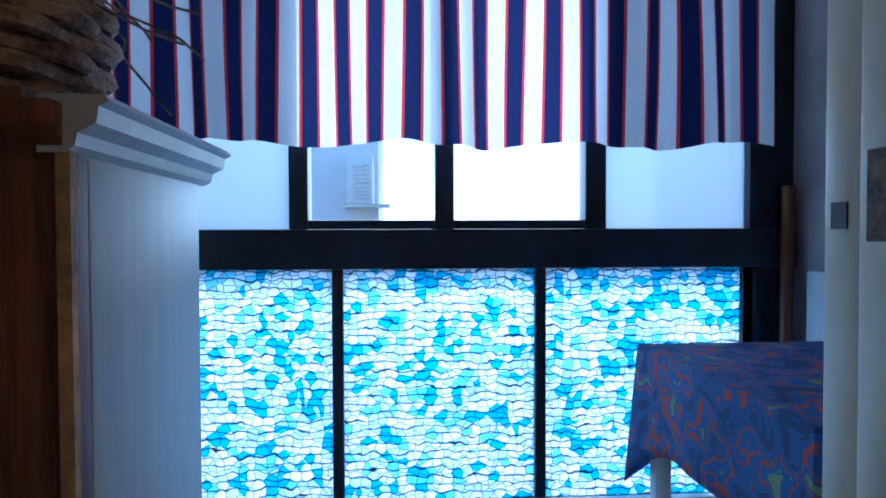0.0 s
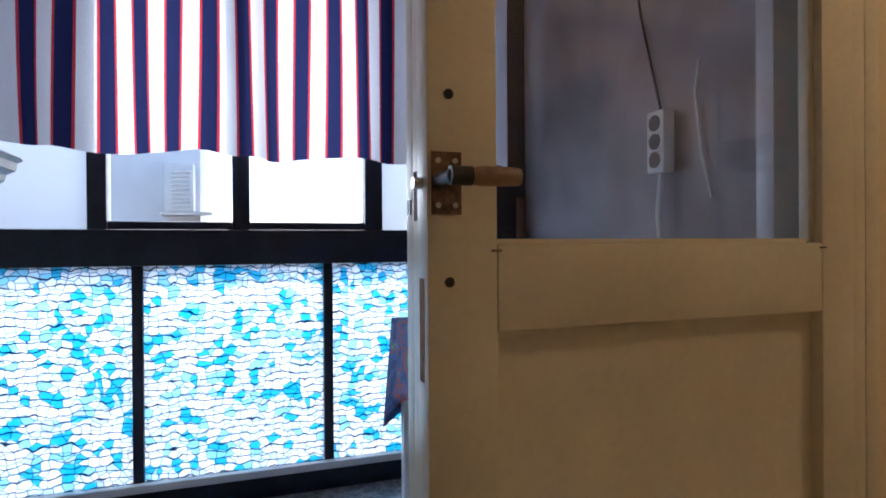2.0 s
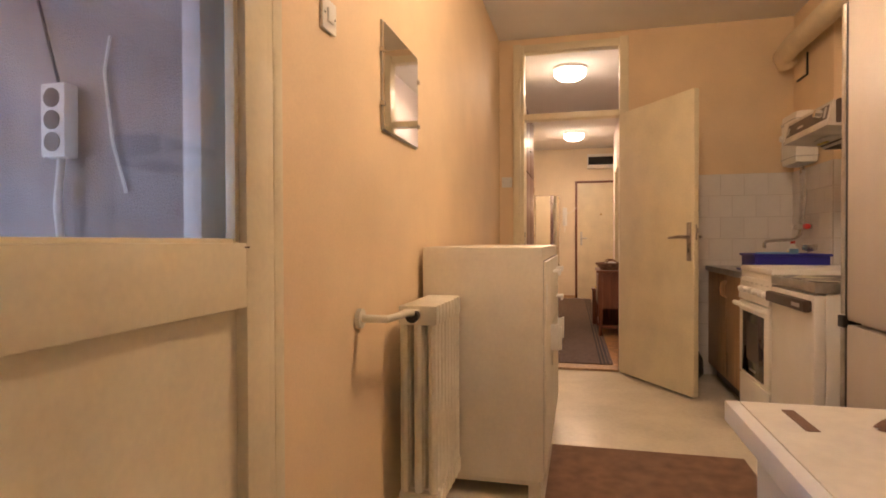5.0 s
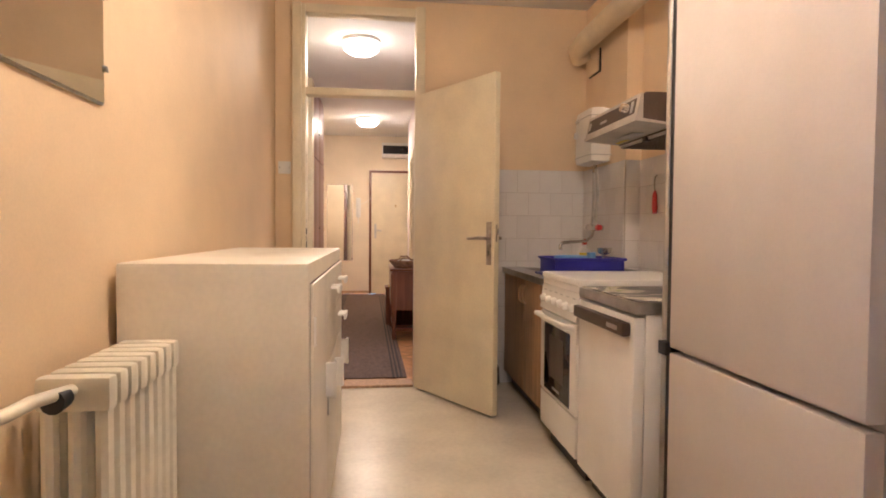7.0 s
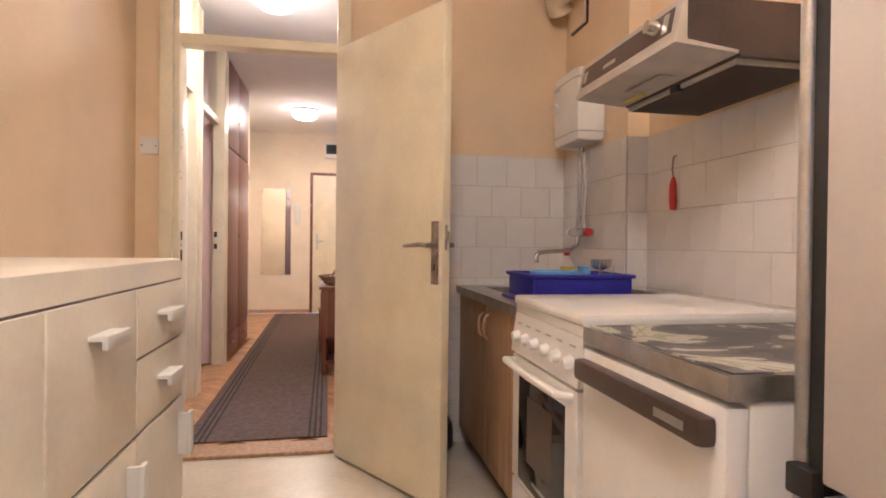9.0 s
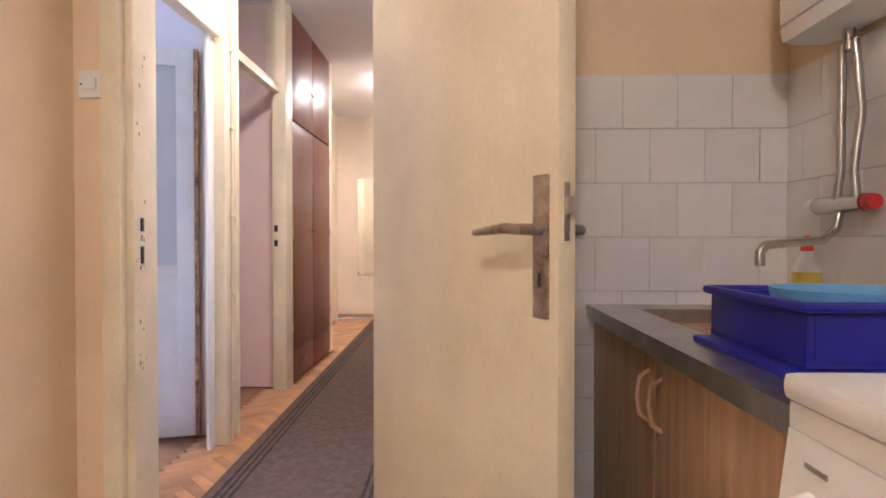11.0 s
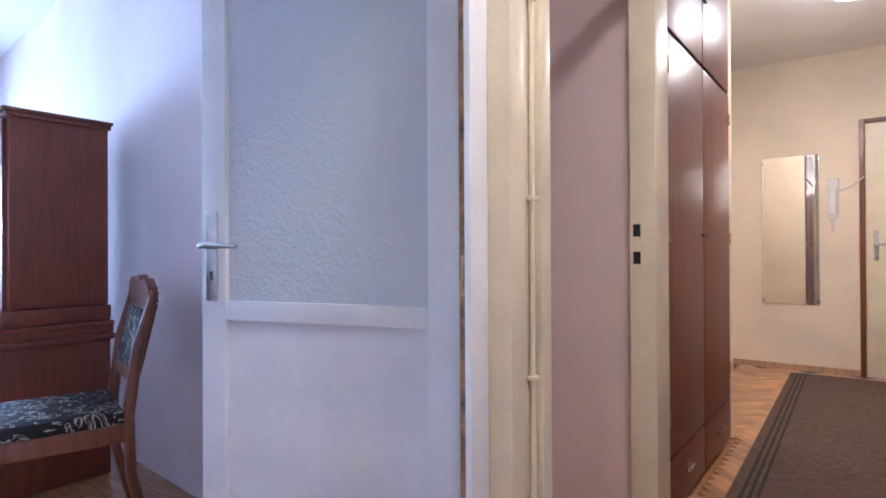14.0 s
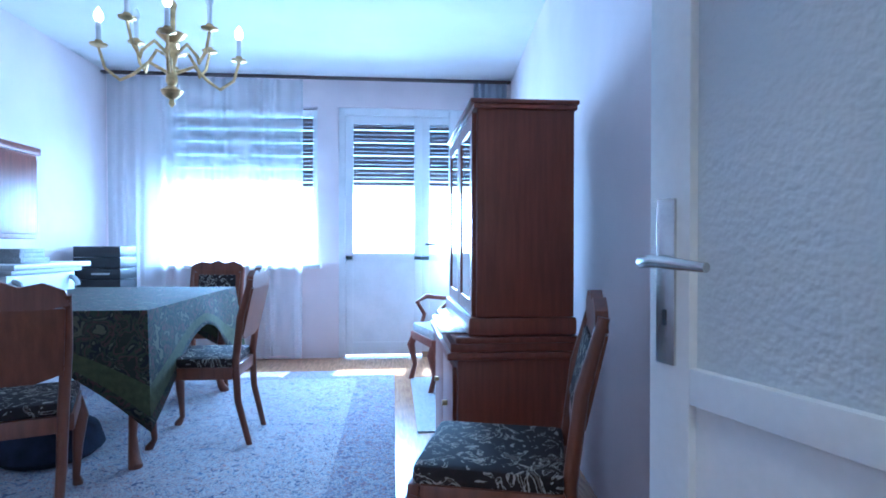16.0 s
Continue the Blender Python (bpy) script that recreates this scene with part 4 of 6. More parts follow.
mi = thing("wall_mirror", "small frameless mirror clipped on the kitchen wall", "mirror", 2.283, NY, 1.401)
part("backing", B(0, 0.42, -0.008, -0.001, 0, 0.37), STEEL, mi, smooth=False)
part("mirror_glass", B(0.004, 0.416, -0.013, -0.008, 0.004, 0.366, bevel=0.004), MIRROR, mi, smooth=False)
for z in (0.09, 0.27):
    for x in (0.0, 0.42):
        part("clip", B(x - 0.008, x + 0.008, -0.018, -0.001, z - 0.008, z + 0.008, bevel=0.002), CHROME, mi)


def switch(name, x, y, z, turn, label):
    s = thing(name, label, "switch", x, y, z, turn)
    part("plate", B(-0.042, 0.042, -0.010, 0.0, -0.042, 0.042, bevel=0.004), WHITEPL, s)
    k = part("rocker", B(-0.018, 0.018, -0.016, -0.008, -0.018, 0.018, bevel=0.004), WHITEPL, s)
    part("mark", B(-0.034, -0.029, -0.0108, -0.009, -0.003, 0.003), BLACK, s)
    part("mark", B(0.029, 0.034, -0.0108, -0.009, -0.003, 0.003), BLACK, s)


switch("light_switch", 1.868, NY, 1.623, 0, "white light switch high on the peach wall")
switch("light_switch", EX, 0.553, 1.513, 270, "white light switch beside the kitchen door")

kt = thing("kitchen_table", "white kitchen table with a printed top", "table", 1.045, -0.635, 0)
part("tabletop", B(-0.42, 0.42, -0.40, 0.37, 0.735, 0.768, bevel=0.004), WHITEPL, kt, "pale top with brown letters and red specks")
part("print_sheet", B(-0.405, 0.405, -0.385, 0.35, 0.768, 0.770), TABLEPRINT, kt, "washed-out printed sheet", smooth=False)
part("apron", box(B(-0.36, 0.385, 0.30, 0.33, 0.62, 0.735), 0.36, 0.385, -0.36, 0.30, 0.62, 0.735), WHITEPL, kt)
for x, y in ((0.355, 0.30), (0.355, -0.33), (-0.36, 0.30), (-0.36, -0.33)):
    part("leg", B(x - 0.025, x + 0.025, y - 0.025, y + 0.025, 0, 0.735, bevel=0.006), WHITEPL, kt)
bm = bmesh.new()
tube(bm, [(0.07 * math.sin(a) ** 3 + 0.30, 0.08 * math.cos(a) * (1 + 0.2 * abs(math.sin(a))) + 0.12, 0.7712) for a in (2 * math.pi * k / 28 + 0.25 for k in range(27))], 0.010, 6)
bmesh.ops.scale(bm, vec=(1, 1, 0.05), verts=bm.verts)
bmesh.ops.translate(bm, vec=(0, 0, 0.7712 * 0.95), verts=bm.verts)
part("heart_mark", bm, KMAT, kt, "brown brushed figure")
part("stroke_mark", B(0.27, 0.37, 0.285, 0.302, 0.770, 0.7708), KMAT, kt)
rnd = random.Random(7)
for k in range(6):
    x, y = rnd.uniform(0, 0.35), rnd.uniform(-0.3, 0.3)
    part("speck", B(x - 0.008, x + 0.008, y - 0.005, y + 0.005, 0.770, 0.7708), REDPL, kt)

solid("kitchen_mat", "brown kitchen mat on the linoleum", "mat", B(2.1, 3.37, -0.78, 0.10, 0, 0.008, bevel=0.003), KMAT)

# ---- kitchen, south side ----
FR = thing("fridge", "tall ivory two-door fridge with a chrome edge handle", "fridge", 2.305, -1.03, 0)
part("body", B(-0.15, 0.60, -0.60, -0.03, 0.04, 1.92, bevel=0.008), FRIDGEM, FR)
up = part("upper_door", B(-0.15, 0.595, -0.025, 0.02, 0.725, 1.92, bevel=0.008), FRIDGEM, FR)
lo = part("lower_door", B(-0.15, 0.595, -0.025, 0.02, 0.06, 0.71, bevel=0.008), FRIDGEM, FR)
part("gasket", B(0.597, 0.622, -0.03, 0.014, 0.06, 1.92), BLACK, FR)
part("handle_strip", T([(0.636, 0.010, 0.06), (0.636, 0.010, 0.69)], 0.013, 12), STEEL, lo)
part("handle_strip", T([(0.636, 0.010, 0.745), (0.636, 0.010, 1.92)], 0.013, 12), STEEL, up)
part("hinge", B(0.60, 0.65, -0.01, 0.03, 0.695, 0.74, bevel=0.006), BLACK, FR)
part("plinth", B(0.02, 0.58, -0.55, -0.04, 0, 0.04), BLACK, FR)

dw = thing("undercounter_fridge", "white low refrigerator with a long brown handle", "fridge", 3.003, -0.95, 0)
part("body", B(0, 0.525, -0.60, -0.03, 0.05, 0.815, bevel=0.006), ENAMEL, dw)
d = part("door", B(0.0, 0.525, -0.03, 0.012, 0.09, 0.805, bevel=0.008), ENAMEL, dw)
part("handle", B(0.02, 0.51, 0.01, 0.045, 0.735, 0.785, bevel=0.012), BROWNPL, d, "long brown bar handle")
part("badge", B(0.06, 0.15, 0.045, 0.0465, 0.752, 0.768), STEEL, d)
part("top_edge", B(-0.004, 0.528, -0.62, 0.012, 0.815, 0.857, bevel=0.004), STEEL, dw)
part("plinth", B(0.02, 0.50, -0.55, -0.05, 0, 0.05), BLACK, dw)
solid("printed_cover", "dark printed plastic sheet on the low fridge", "cover", B(3.003, 3.523, -1.55, -0.95, 0.857, 0.860), PAPER, False)

st = thing("cooker", "white freestanding cooker with its lid closed", "cooker", 3.535, -0.95, 0)
part("body", B(0, 0.55, -0.60, -0.01, 0.09, 0.83, bevel=0.005), ENAMEL, st)
part("lid", B(-0.004, 0.554, -0.60, 0.012, 0.855, 0.886, bevel=0.012), ENAMEL, st)
part("hob_edge", B(0.0, 0.55, -0.60, 0.005, 0.825, 0.855, bevel=0.004), ENAMEL, st)
bm = bmesh.new()
prism(bm, [(-0.01, 0.70), (0.022, 0.70), (0.006, 0.825), (-0.01, 0.825)], "x", 0.003, 0.547)
pn = part("control_panel", bm, ENAMEL, st, smooth=False)
for k in range(6):
    x = 0.06 + k * 0.086
    part("knob", T([(x, 0.012, 0.757), (x, 0.028, 0.754), (x, 0.037, 0.753)], [0.019, 0.017, 0.013], 16), WHITEPL, pn)
    part("dial_mark", B(x - 0.018, x + 0.018, 0.0105, 0.0122, 0.795, 0.800), STEEL, pn)
ov = part("oven_door", B(0.01, 0.54, -0.01, 0.018, 0.285, 0.69, bevel=0.006), ENAMEL, st)
part("oven_glass", B(0.085, 0.465, 0.012, 0.0205, 0.30, 0.635, bevel=0.002), DARKGLASS, ov)
part("inner_pane", B(0.17, 0.38, 0.0205, 0.0212, 0.38, 0.585), BROWNPL, ov)
part("maker_mark", B(0.22, 0.33, 0.0205, 0.0216, 0.325, 0.337), STEEL, ov)
part("handle", T([(0.04, 0.018, 0.67), (0.05, 0.055, 0.675), (0.27, 0.062, 0.675), (0.50, 0.055, 0.675), (0.51, 0.018, 0.67)], 0.012, 10), ENAMEL, ov)
part("drawer", B(0.01, 0.54, -0.01, 0.016, 0.10, 0.275, bevel=0.006), ENAMEL, st)
part("plinth", B(0.02, 0.53, -0.55, -0.04, 0, 0.09), BLACK, st)

su = thing("sink_cabinet", "light oak laminate sink base cabinet", "cabinet", 4.10, -0.985, 0)
part("carcass", B(-0.005, 1.07, -0.57, -0.02, 0.09, 0.80), OAK, su, smooth=False)
for x0, x1 in ((-0.002, 0.53), (0.537, 1.067)):
    d = part("door", B(x0, x1, -0.02, 0.0, 0.10, 0.795, bevel=0.002), OAK, su)
for x in (0.495, 0.572):
    part("handle", T([(x, -0.002, 0.755), (x, 0.020, 0.740), (x, 0.026, 0.70), (x, 0.020, 0.66), (x, -0.002, 0.645)], 0.005, 8), OAK, su, "bowed wooden handle")
part("plinth", B(0.0, 1.07, -0.50, -0.06, 0, 0.09), BLACK, su)
sk = thing("kitchen_sink", "dull stainless steel sink top with one bowl", "sink", 4.10, -0.985, 0.80)
bm = bmesh.new()
x0, x1, y0, y1 = -0.008, 1.085, -0.583, 0.02
bx0, bx1, by0, by1 = 0.52, 0.96, -0.50, -0.10
for a in ((x0, bx0, y0, y1), (bx1, x1, y0, y1), (bx0, bx1, y0, by0), (bx0, bx1, by1, y1)):
    box(bm, a[0], a[1], a[2], a[3], 0.0, 0.038)
part("rim", bm, STEEL, sk, smooth=False)
part("bowl", box(box(box(box(B(bx0, bx1, by0, by1, -0.14, -0.135), bx0 - 0.002, bx0 + 0.002, by0, by1, -0.14, 0.036), bx1 - 0.002, bx1 + 0.002, by0, by1, -0.14, 0.036), bx0, bx1, by0 - 0.002, by0 + 0.002, -0.14, 0.036), bx0, bx1, by1 - 0.002, by1 + 0.002, -0.14, 0.036), STEEL, sk, smooth=False)
part("drain", T([(0.74, -0.3, -0.135), (0.74, -0.3, -0.131)], 0.03, 16), BLACK, sk)
part("back_lip", B(x0, x1, y0, y0 + 0.012, 0.038, 0.075, bevel=0.003), STEEL, sk)

tp = thing("wall_tap", "wall-mounted mixer tap with a long swivel spout", "tap", 4.88, SK, 1.09)
part("body", T([(-0.09, 0.05, 0.03), (0.09, 0.05, 0.03)], 0.022, 14), CHROME, tp)
part("spout", T([(0, 0.05, 0.02), (0.0, 0.06, -0.03), (-0.01, 0.10, -0.06), (-0.11, 0.25, -0.065), (-0.15, 0.31, -0.07), (-0.155, 0.325, -0.085), (-0.155, 0.325, -0.115)], [0.012, 0.011, 0.010, 0.010, 0.010, 0.011, 0.011], 12), CHROME, tp)
for s, m in ((1, WHITEPL), (-1, REDPL)):
    part("knob", T([(0.09 * s, 0.05, 0.03), (0.10 * s, 0.052, 0.03), (0.122 * s, 0.052, 0.03)], [0.016, 0.021, 0.018], 14), m, tp)
    part("wall_union", T([(0.06 * s, 0.0, 0.03), (0.06 * s, 0.05, 0.03)], 0.018, 12), CHROME, tp)

bo = thing("water_heater", "small white wall-mounted water heater over the sink", "water heater", 4.84, SK, 1.535)
part("case", B(-0.155, 0.155, 0.002, 0.155, 0.0, 0.36, bevel=0.05), ENAMEL, bo)
for z in (0.05, 0.30):
    part("trim_band", tube(bmesh.new(), [(-0.155, 0.01, z), (-0.155, 0.115, z), (-0.145, 0.145, z), (-0.115, 0.155, z), (0.115, 0.155, z), (0.145, 0.145, z), (0.155, 0.115, z), (0.155, 0.01, z)], 0.003, 6), STEEL, bo, "thin grey trim line")
part("dial", T([(0.08, 0.155, 0.20), (0.08, 0.172, 0.20)], 0.022, 16), WHITEPL, bo)
part("mark", B(0.05, 0.11, 0.1545, 0.1562, 0.28, 0.292), STEEL, bo)
part("outlet", T([(0.0, 0.06, 0.0), (0.0, 0.06, -0.05)], 0.014, 10), CHROME, bo)
for s in (-0.02, 0.025):
    part("hose", T([(s, 0.06, -0.03), (s * 1.6, 0.05, -0.2), (s, 0.06, -0.34), (s * 1.8, 0.06, -0.42)], 0.010, 10), STEEL, bo)

ho = thing("cooker_hood", "flat cooker hood, brown sides, metal front strip and wire filter", "cooker hood", 3.54, -1.67, 1.555)
bm = bmesh.new()
prism(bm, [(0.0, 0.0), (0.30, 0.0), (0.31, 0.012), (0.455, 0.03), (0.455, 0.135), (0.44, 0.145), (0.0, 0.15)], "x", 0.0, 0.60)
part("body", bm, BROWNPL, ho, smooth=False)
bm = bmesh.new()
prism(bm, [(0.31, 0.004), (0.47, 0.018), (0.492, 0.020), (0.492, 0.036), (0.457, 0.036), (0.457, 0.03), (0.31, 0.012)], "x", -0.004, 0.606)
lip = part("lip", bm, HOODMETAL, ho, "pale metal front lip and tray", False)
part("tray_recess", B(0.22, 0.42, 0.345, 0.40, 0.004, 0.0075), STEEL, lip, smooth=False)
part("lamp_label", B(0.42, 0.54, 0.325, 0.345, 0.0015, 0.006), YELLOW, lip, smooth=False)
bm = bmesh.new()
prism(bm, [(0.455, 0.036), (0.486, 0.036), (0.466, 0.140), (0.455, 0.140)], "x", 0.0, 0.604)
fp = part("front_panel", bm, HOODMETAL, ho, "pale metal frame of the control strip", False)
lean_in = Matrix.Rotation(radians(10.9), 4, "X")
part("control_strip", box(bmesh.new(), 0.03, 0.58, 0, 0.003, 0.018, 0.086, m=Matrix.Translation((0, 0.4845, 0.038)) @ lean_in), BROWNPL, fp, "dark brown control strip", smooth=False)
part("badge", box(bmesh.new(), 0.545, 0.572, 0.003, 0.0042, 0.03, 0.068, m=Matrix.Translation((0, 0.4845, 0.038)) @ lean_in), STEEL, fp, smooth=False)
part("maker_bar", box(bmesh.new(), 0.34, 0.42, 0.003, 0.0042, 0.038, 0.050, m=Matrix.Translation((0, 0.4845, 0.038)) @ lean_in), STEEL, fp, smooth=False)
part("scale_mark", box(bmesh.new(), 0.05, 0.075, 0.003, 0.0042, 0.026, 0.078, m=Matrix.Translation((0, 0.4845, 0.038)) @ lean_in), STEEL, fp, smooth=False)
part("knob", T([(0.11, 0.475, 0.092), (0.11, 0.492, 0.095), (0.11, 0.508, 0.097)], [0.023, 0.020, 0.018], 18), CHROME, fp)
flt = part("filter_frame", B(0.02, 0.59, 0.015, 0.298, -0.014, 0.0, bevel=0.003), HOODMETAL, ho)
for k in range(21):
    part("filter_bar", B(0.03, 0.58, 0.022 + k * 0.013, 0.028 + k * 0.013, -0.018, -0.0135), BROWNPL, flt, smooth=False)
part("filter_catch", B(0.27, 0.31, 0.285, 0.31, -0.022, -0.002, bevel=0.003), BLACK, flt)
part("duct", T([(0.31, 0.10, 0.14), (0.31, 0.10, 0.90)], 0.055, 20), BEIGE, ho)
solid("flue_pipe", "thick beige flue pipe under the kitchen ceiling", "pipe", T([(5.10, -1.50, 2.30), (5.06, -1.46, 2.35), (4.9, -1.46, 2.37), (2.2, -1.52, 2.44)], 0.068, 20), BEIGE)
solid("flue_hatch", "peach painted flue hatch with a blackened edge", "hatch", B(4.92, 5.10, SK, SK + 0.02, 2.18, 2.32, bevel=0.003), PEACH)
solid("flue_seal", "charred black seam round the flue hatch", "seam", box(B(4.915, 5.105, SK, SK + 0.012, 2.172, 2.180, bevel=0.002), 4.911, 4.918, SK, SK + 0.012, 2.180, 2.33, bevel=0.002), BLACK)

dr = thing("dish_rack", "blue plastic dish drainer on the sink edge", "dish rack", 4.245, -1.46, 0.838)
for a in ((0.0, 0.30, 0, 0.012), (0.0, 0.30, 0.388, 0.40), (0.0, 0.012, 0.012, 0.388), (0.288, 0.30, 0.012, 0.388)):
    part("side", B(*a, 0.02, 0.10, bevel=0.003), BLUEPL, dr)
part("base", B(0.0, 0.30, 0, 0.40, 0.015, 0.024), BLUEPL, dr)
part("rim", T([(-0.006, -0.006, 0.10), (0.306, -0.006, 0.10), (0.306, 0.406, 0.10), (-0.006, 0.406, 0.10), (-0.006, -0.006, 0.10)], 0.008, 8), BLUEPL, dr)
part("tray", B(-0.01, 0.31, -0.01, 0.43, 0.0, 0.012, bevel=0.004), BLUEPL, dr)
solid("plastic_plate", "light blue plastic dish lying in the drainer", "dish", lathe(bmesh.new(), [(0.06, 0.88), (0.11, 0.92), (0.115, 0.952), (0.108, 0.95), (0.06, 0.888)], 4.40, -1.22), SKYPL)
for n, (x, y, h, r) in enumerate(((4.30, -1.38, 0.12, 0.033), (4.31, -1.29, 0.11, 0.026))):
    solid("drinking_glass", "upturned glass drying in the drainer", "glass", lathe(bmesh.new(), [(r, 0.865), (r * 0.95, 0.865 + h), (r * 0.85, 0.865 + h)], x, y), SKYPL if n else GLASS)
solid("steel_ladle", "steel ladle standing in the drainer", "ladle", tube(lathe(bmesh.new(), [(0.005, 0.955), (0.04, 0.97), (0.044, 1.0), (0.038, 1.0)], 4.39, -1.40), [(4.39, -1.40, 0.97), (4.35, -1.36, 0.87)], 0.005, 6), CHROME)
bo2 = thing("detergent_bottle", "clear detergent bottle with a yellow label and red cap", "bottle", 4.98, -1.50, 0.838)
part("body", lathe(bmesh.new(), [(0.03, 0), (0.034, 0.01), (0.034, 0.12), (0.014, 0.155), (0.013, 0.165)]), WHITEPL, bo2)
part("label", lathe(bmesh.new(), [(0.0348, 0.025), (0.0348, 0.11)]), YELLOW, bo2)
part("cap", lathe(bmesh.new(), [(0.016, 0.165), (0.016, 0.185), (0.008, 0.19), (0.007, 0.205)]), REDPL, bo2)
lt = thing("gas_lighter", "red gas lighter hanging from a hook", "lighter", 4.28, -1.67, 1.20)
part("body", T([(0, 0.02, 0.0), (0, 0.02, 0.03), (0, 0.022, 0.10), (0, 0.02, 0.13)], [0.012, 0.016, 0.014, 0.006], 12), REDPL, lt)
part("hook", T([(0, 0.0, 0.22), (0, 0.02, 0.21), (0, 0.025, 0.16), (0, 0.02, 0.13)], 0.004, 8), CHROME, lt)
part("hook_plate", B(-0.015, 0.015, 0.0, 0.006, 0.18, 0.23, bevel=0.002), STEEL, lt)
solid("bin_bag", "black bag on the floor behind the door", "bag", lathe(bmesh.new(), [(0.05, 0.0), (0.075, 0.03), (0.07, 0.14), (0.03, 0.22), (0.035, 0.25)], 5.08, -0.86, 14), BLACK)

kl = thing("ceiling_lamp", "lit round glass ceiling lamp in the kitchen", "ceiling lamp", 2.50, -0.35, TOP)
part("base", lathe(bmesh.new(), [(0.14, -0.03), (0.15, -0.012), (0.15, 0.0)]), WHITEPL, kl)
part("dome", lathe(bmesh.new(), [(0.02, -0.13), (0.09, -0.115), (0.13, -0.08), (0.14, -0.03)]), DOME, kl, "glowing glass dome")
for x, y in ((6.06, 0.06), (9.43, 0.06)):
    hl = thing("ceiling_lamp", "lit round glass ceiling lamp in the hall", "ceiling lamp", x, y, TOP, group="hall ceiling lamps")
    part("base", lathe(bmesh.new(), [(0.15, -0.03), (0.16, -0.012), (0.16, 0.0)]), WHITEPL, hl)
    part("dome", lathe(bmesh.new(), [(0.02, -0.13), (0.10, -0.115), (0.145, -0.08), (0.15, -0.03)]), DOME, hl, "glowing glass dome")
for o in list(scene.objects):
    if o.name.startswith("dome"):
        o.visible_shadow = False

# ---- hall ----
wr = thing("wardrobe", "built-in dark red-brown wardrobe with top cupboards", "wardrobe", 7.475, NY, 0)
part("body", B(0.037, 1.221, 0.012, 0.41, 0.0, TOP - 0.002), WARDWOOD, wr, smooth=False)
for x0, x1 in ((0.022, 0.60), (0.612, 1.20)):
    t = part("top_door", B(x0, x1, -0.008, 0.012, 1.90, 2.66, bevel=0.003), WARDWOOD, wr)
    d = part("door", B(x0, x1, -0.008, 0.012, 0.24, 1.88, bevel=0.003), WARDWOOD, wr)
    w = part("drawer", B(x0, x1, -0.008, 0.012, 0.02, 0.23, bevel=0.003), WARDWOOD, wr)
    part("pull", B((x0 + x1) / 2 - 0.05, (x0 + x1) / 2 + 0.05, -0.02, -0.008, 0.12, 0.135, bevel=0.003), CHROME, w)
    kx = 0.575 if x0 < 0.1 else 0.637
    part("pull", B(kx - 0.02, kx + 0.02, -0.02, -0.008, 1.10, 1.112, bevel=0.002), BLACK, d)
    part("pull", B(kx - 0.02, kx + 0.02, -0.02, -0.008, 2.2, 2.212, bevel=0.002), BLACK, t)
    for z in (0.4, 1.1, 1.75):
        hx = x0 if x0 < 0.1 else x1
        part("hinge", T([(hx, -0.01, z - 0.03), (hx, -0.01, z + 0.03)], 0.006, 8), BRASS, d)

ru = thing("hall_runner", "long brown hall runner with dark edge stripes", "runner", 0, 0, 0)
bm = bmesh.new()
prism(bm, [(5.36, 0.44), (10.85, 0.535), (10.87, -0.21), (5.37, -0.30)], "z", 0, 0.008)
part("runner_cloth", bm, RUNNER, ru, smooth=False)
for off in (0.045, 0.075, 0.105):
    for s in (0, 1):
        a, b = (0.44 - off, 0.535 - off) if s == 0 else (-0.30 + off, -0.21 + off)
        bm = bmesh.new()
        prism(bm, [(5.36, a), (10.85, b), (10.85, b - 0.014), (5.36, a - 0.014)], "z", 0.0075, 0.0088)
        part("stripe", bm, RUNSTRIPE, ru, smooth=False)

hm = thing("hall_mirror", "tall frameless hall mirror beside the entrance door", "mirror", 11.02, 0, 0)
part("backing", B(-0.008, -0.001, 0.335, 0.765, 0.565, 1.85), STEEL, hm, smooth=False)
part("mirror_glass", B(-0.013, -0.008, 0.338, 0.762, 0.568, 1.847, bevel=0.003), MIRROR, hm, smooth=False)
for y in (0.345, 0.755):
    for z in (0.6, 1.8):
        part("clip", B(-0.018, -0.001, y - 0.012, y + 0.012, z - 0.012, z + 0.012, bevel=0.003), CHROME, hm)
ip = thing("entry_phone", "white entry phone with a coiled cord", "intercom", 11.02, 0.24, 1.30)
part("base", B(-0.03, 0, -0.04, 0.04, 0.0, 0.33, bevel=0.01), WHITEPL, ip)
part("handset", B(-0.065, -0.03, -0.028, 0.028, 0.03, 0.25, bevel=0.012), WHITEPL, ip)
part("cord", T([(-0.04 + 0.01 * math.cos(k), 0.01 * math.sin(k), 0.03 - 0.0035 * k) for k in range(42)], 0.004, 6), WHITEPL, ip)
solid("phone_cable", "white cable sagging between entry phone and door frame", "cable", T([(11.0, 0.2, 1.52), (11.0, 0.12, 1.55), (11.0, 0.03, 1.63)], 0.005, 6), WHITEPL)
mb = thing("meter_box", "white meter box with a dark glass front above the door", "meter box", 11.02, -0.15, 2.31)
part("case", B(-0.12, 0, -0.62, 0.0, 0, 0.25, bevel=0.01), WHITEPL, mb)
part("window", B(-0.124, -0.118, -0.58, -0.02, 0.06, 0.20), DARKGLASS, mb)

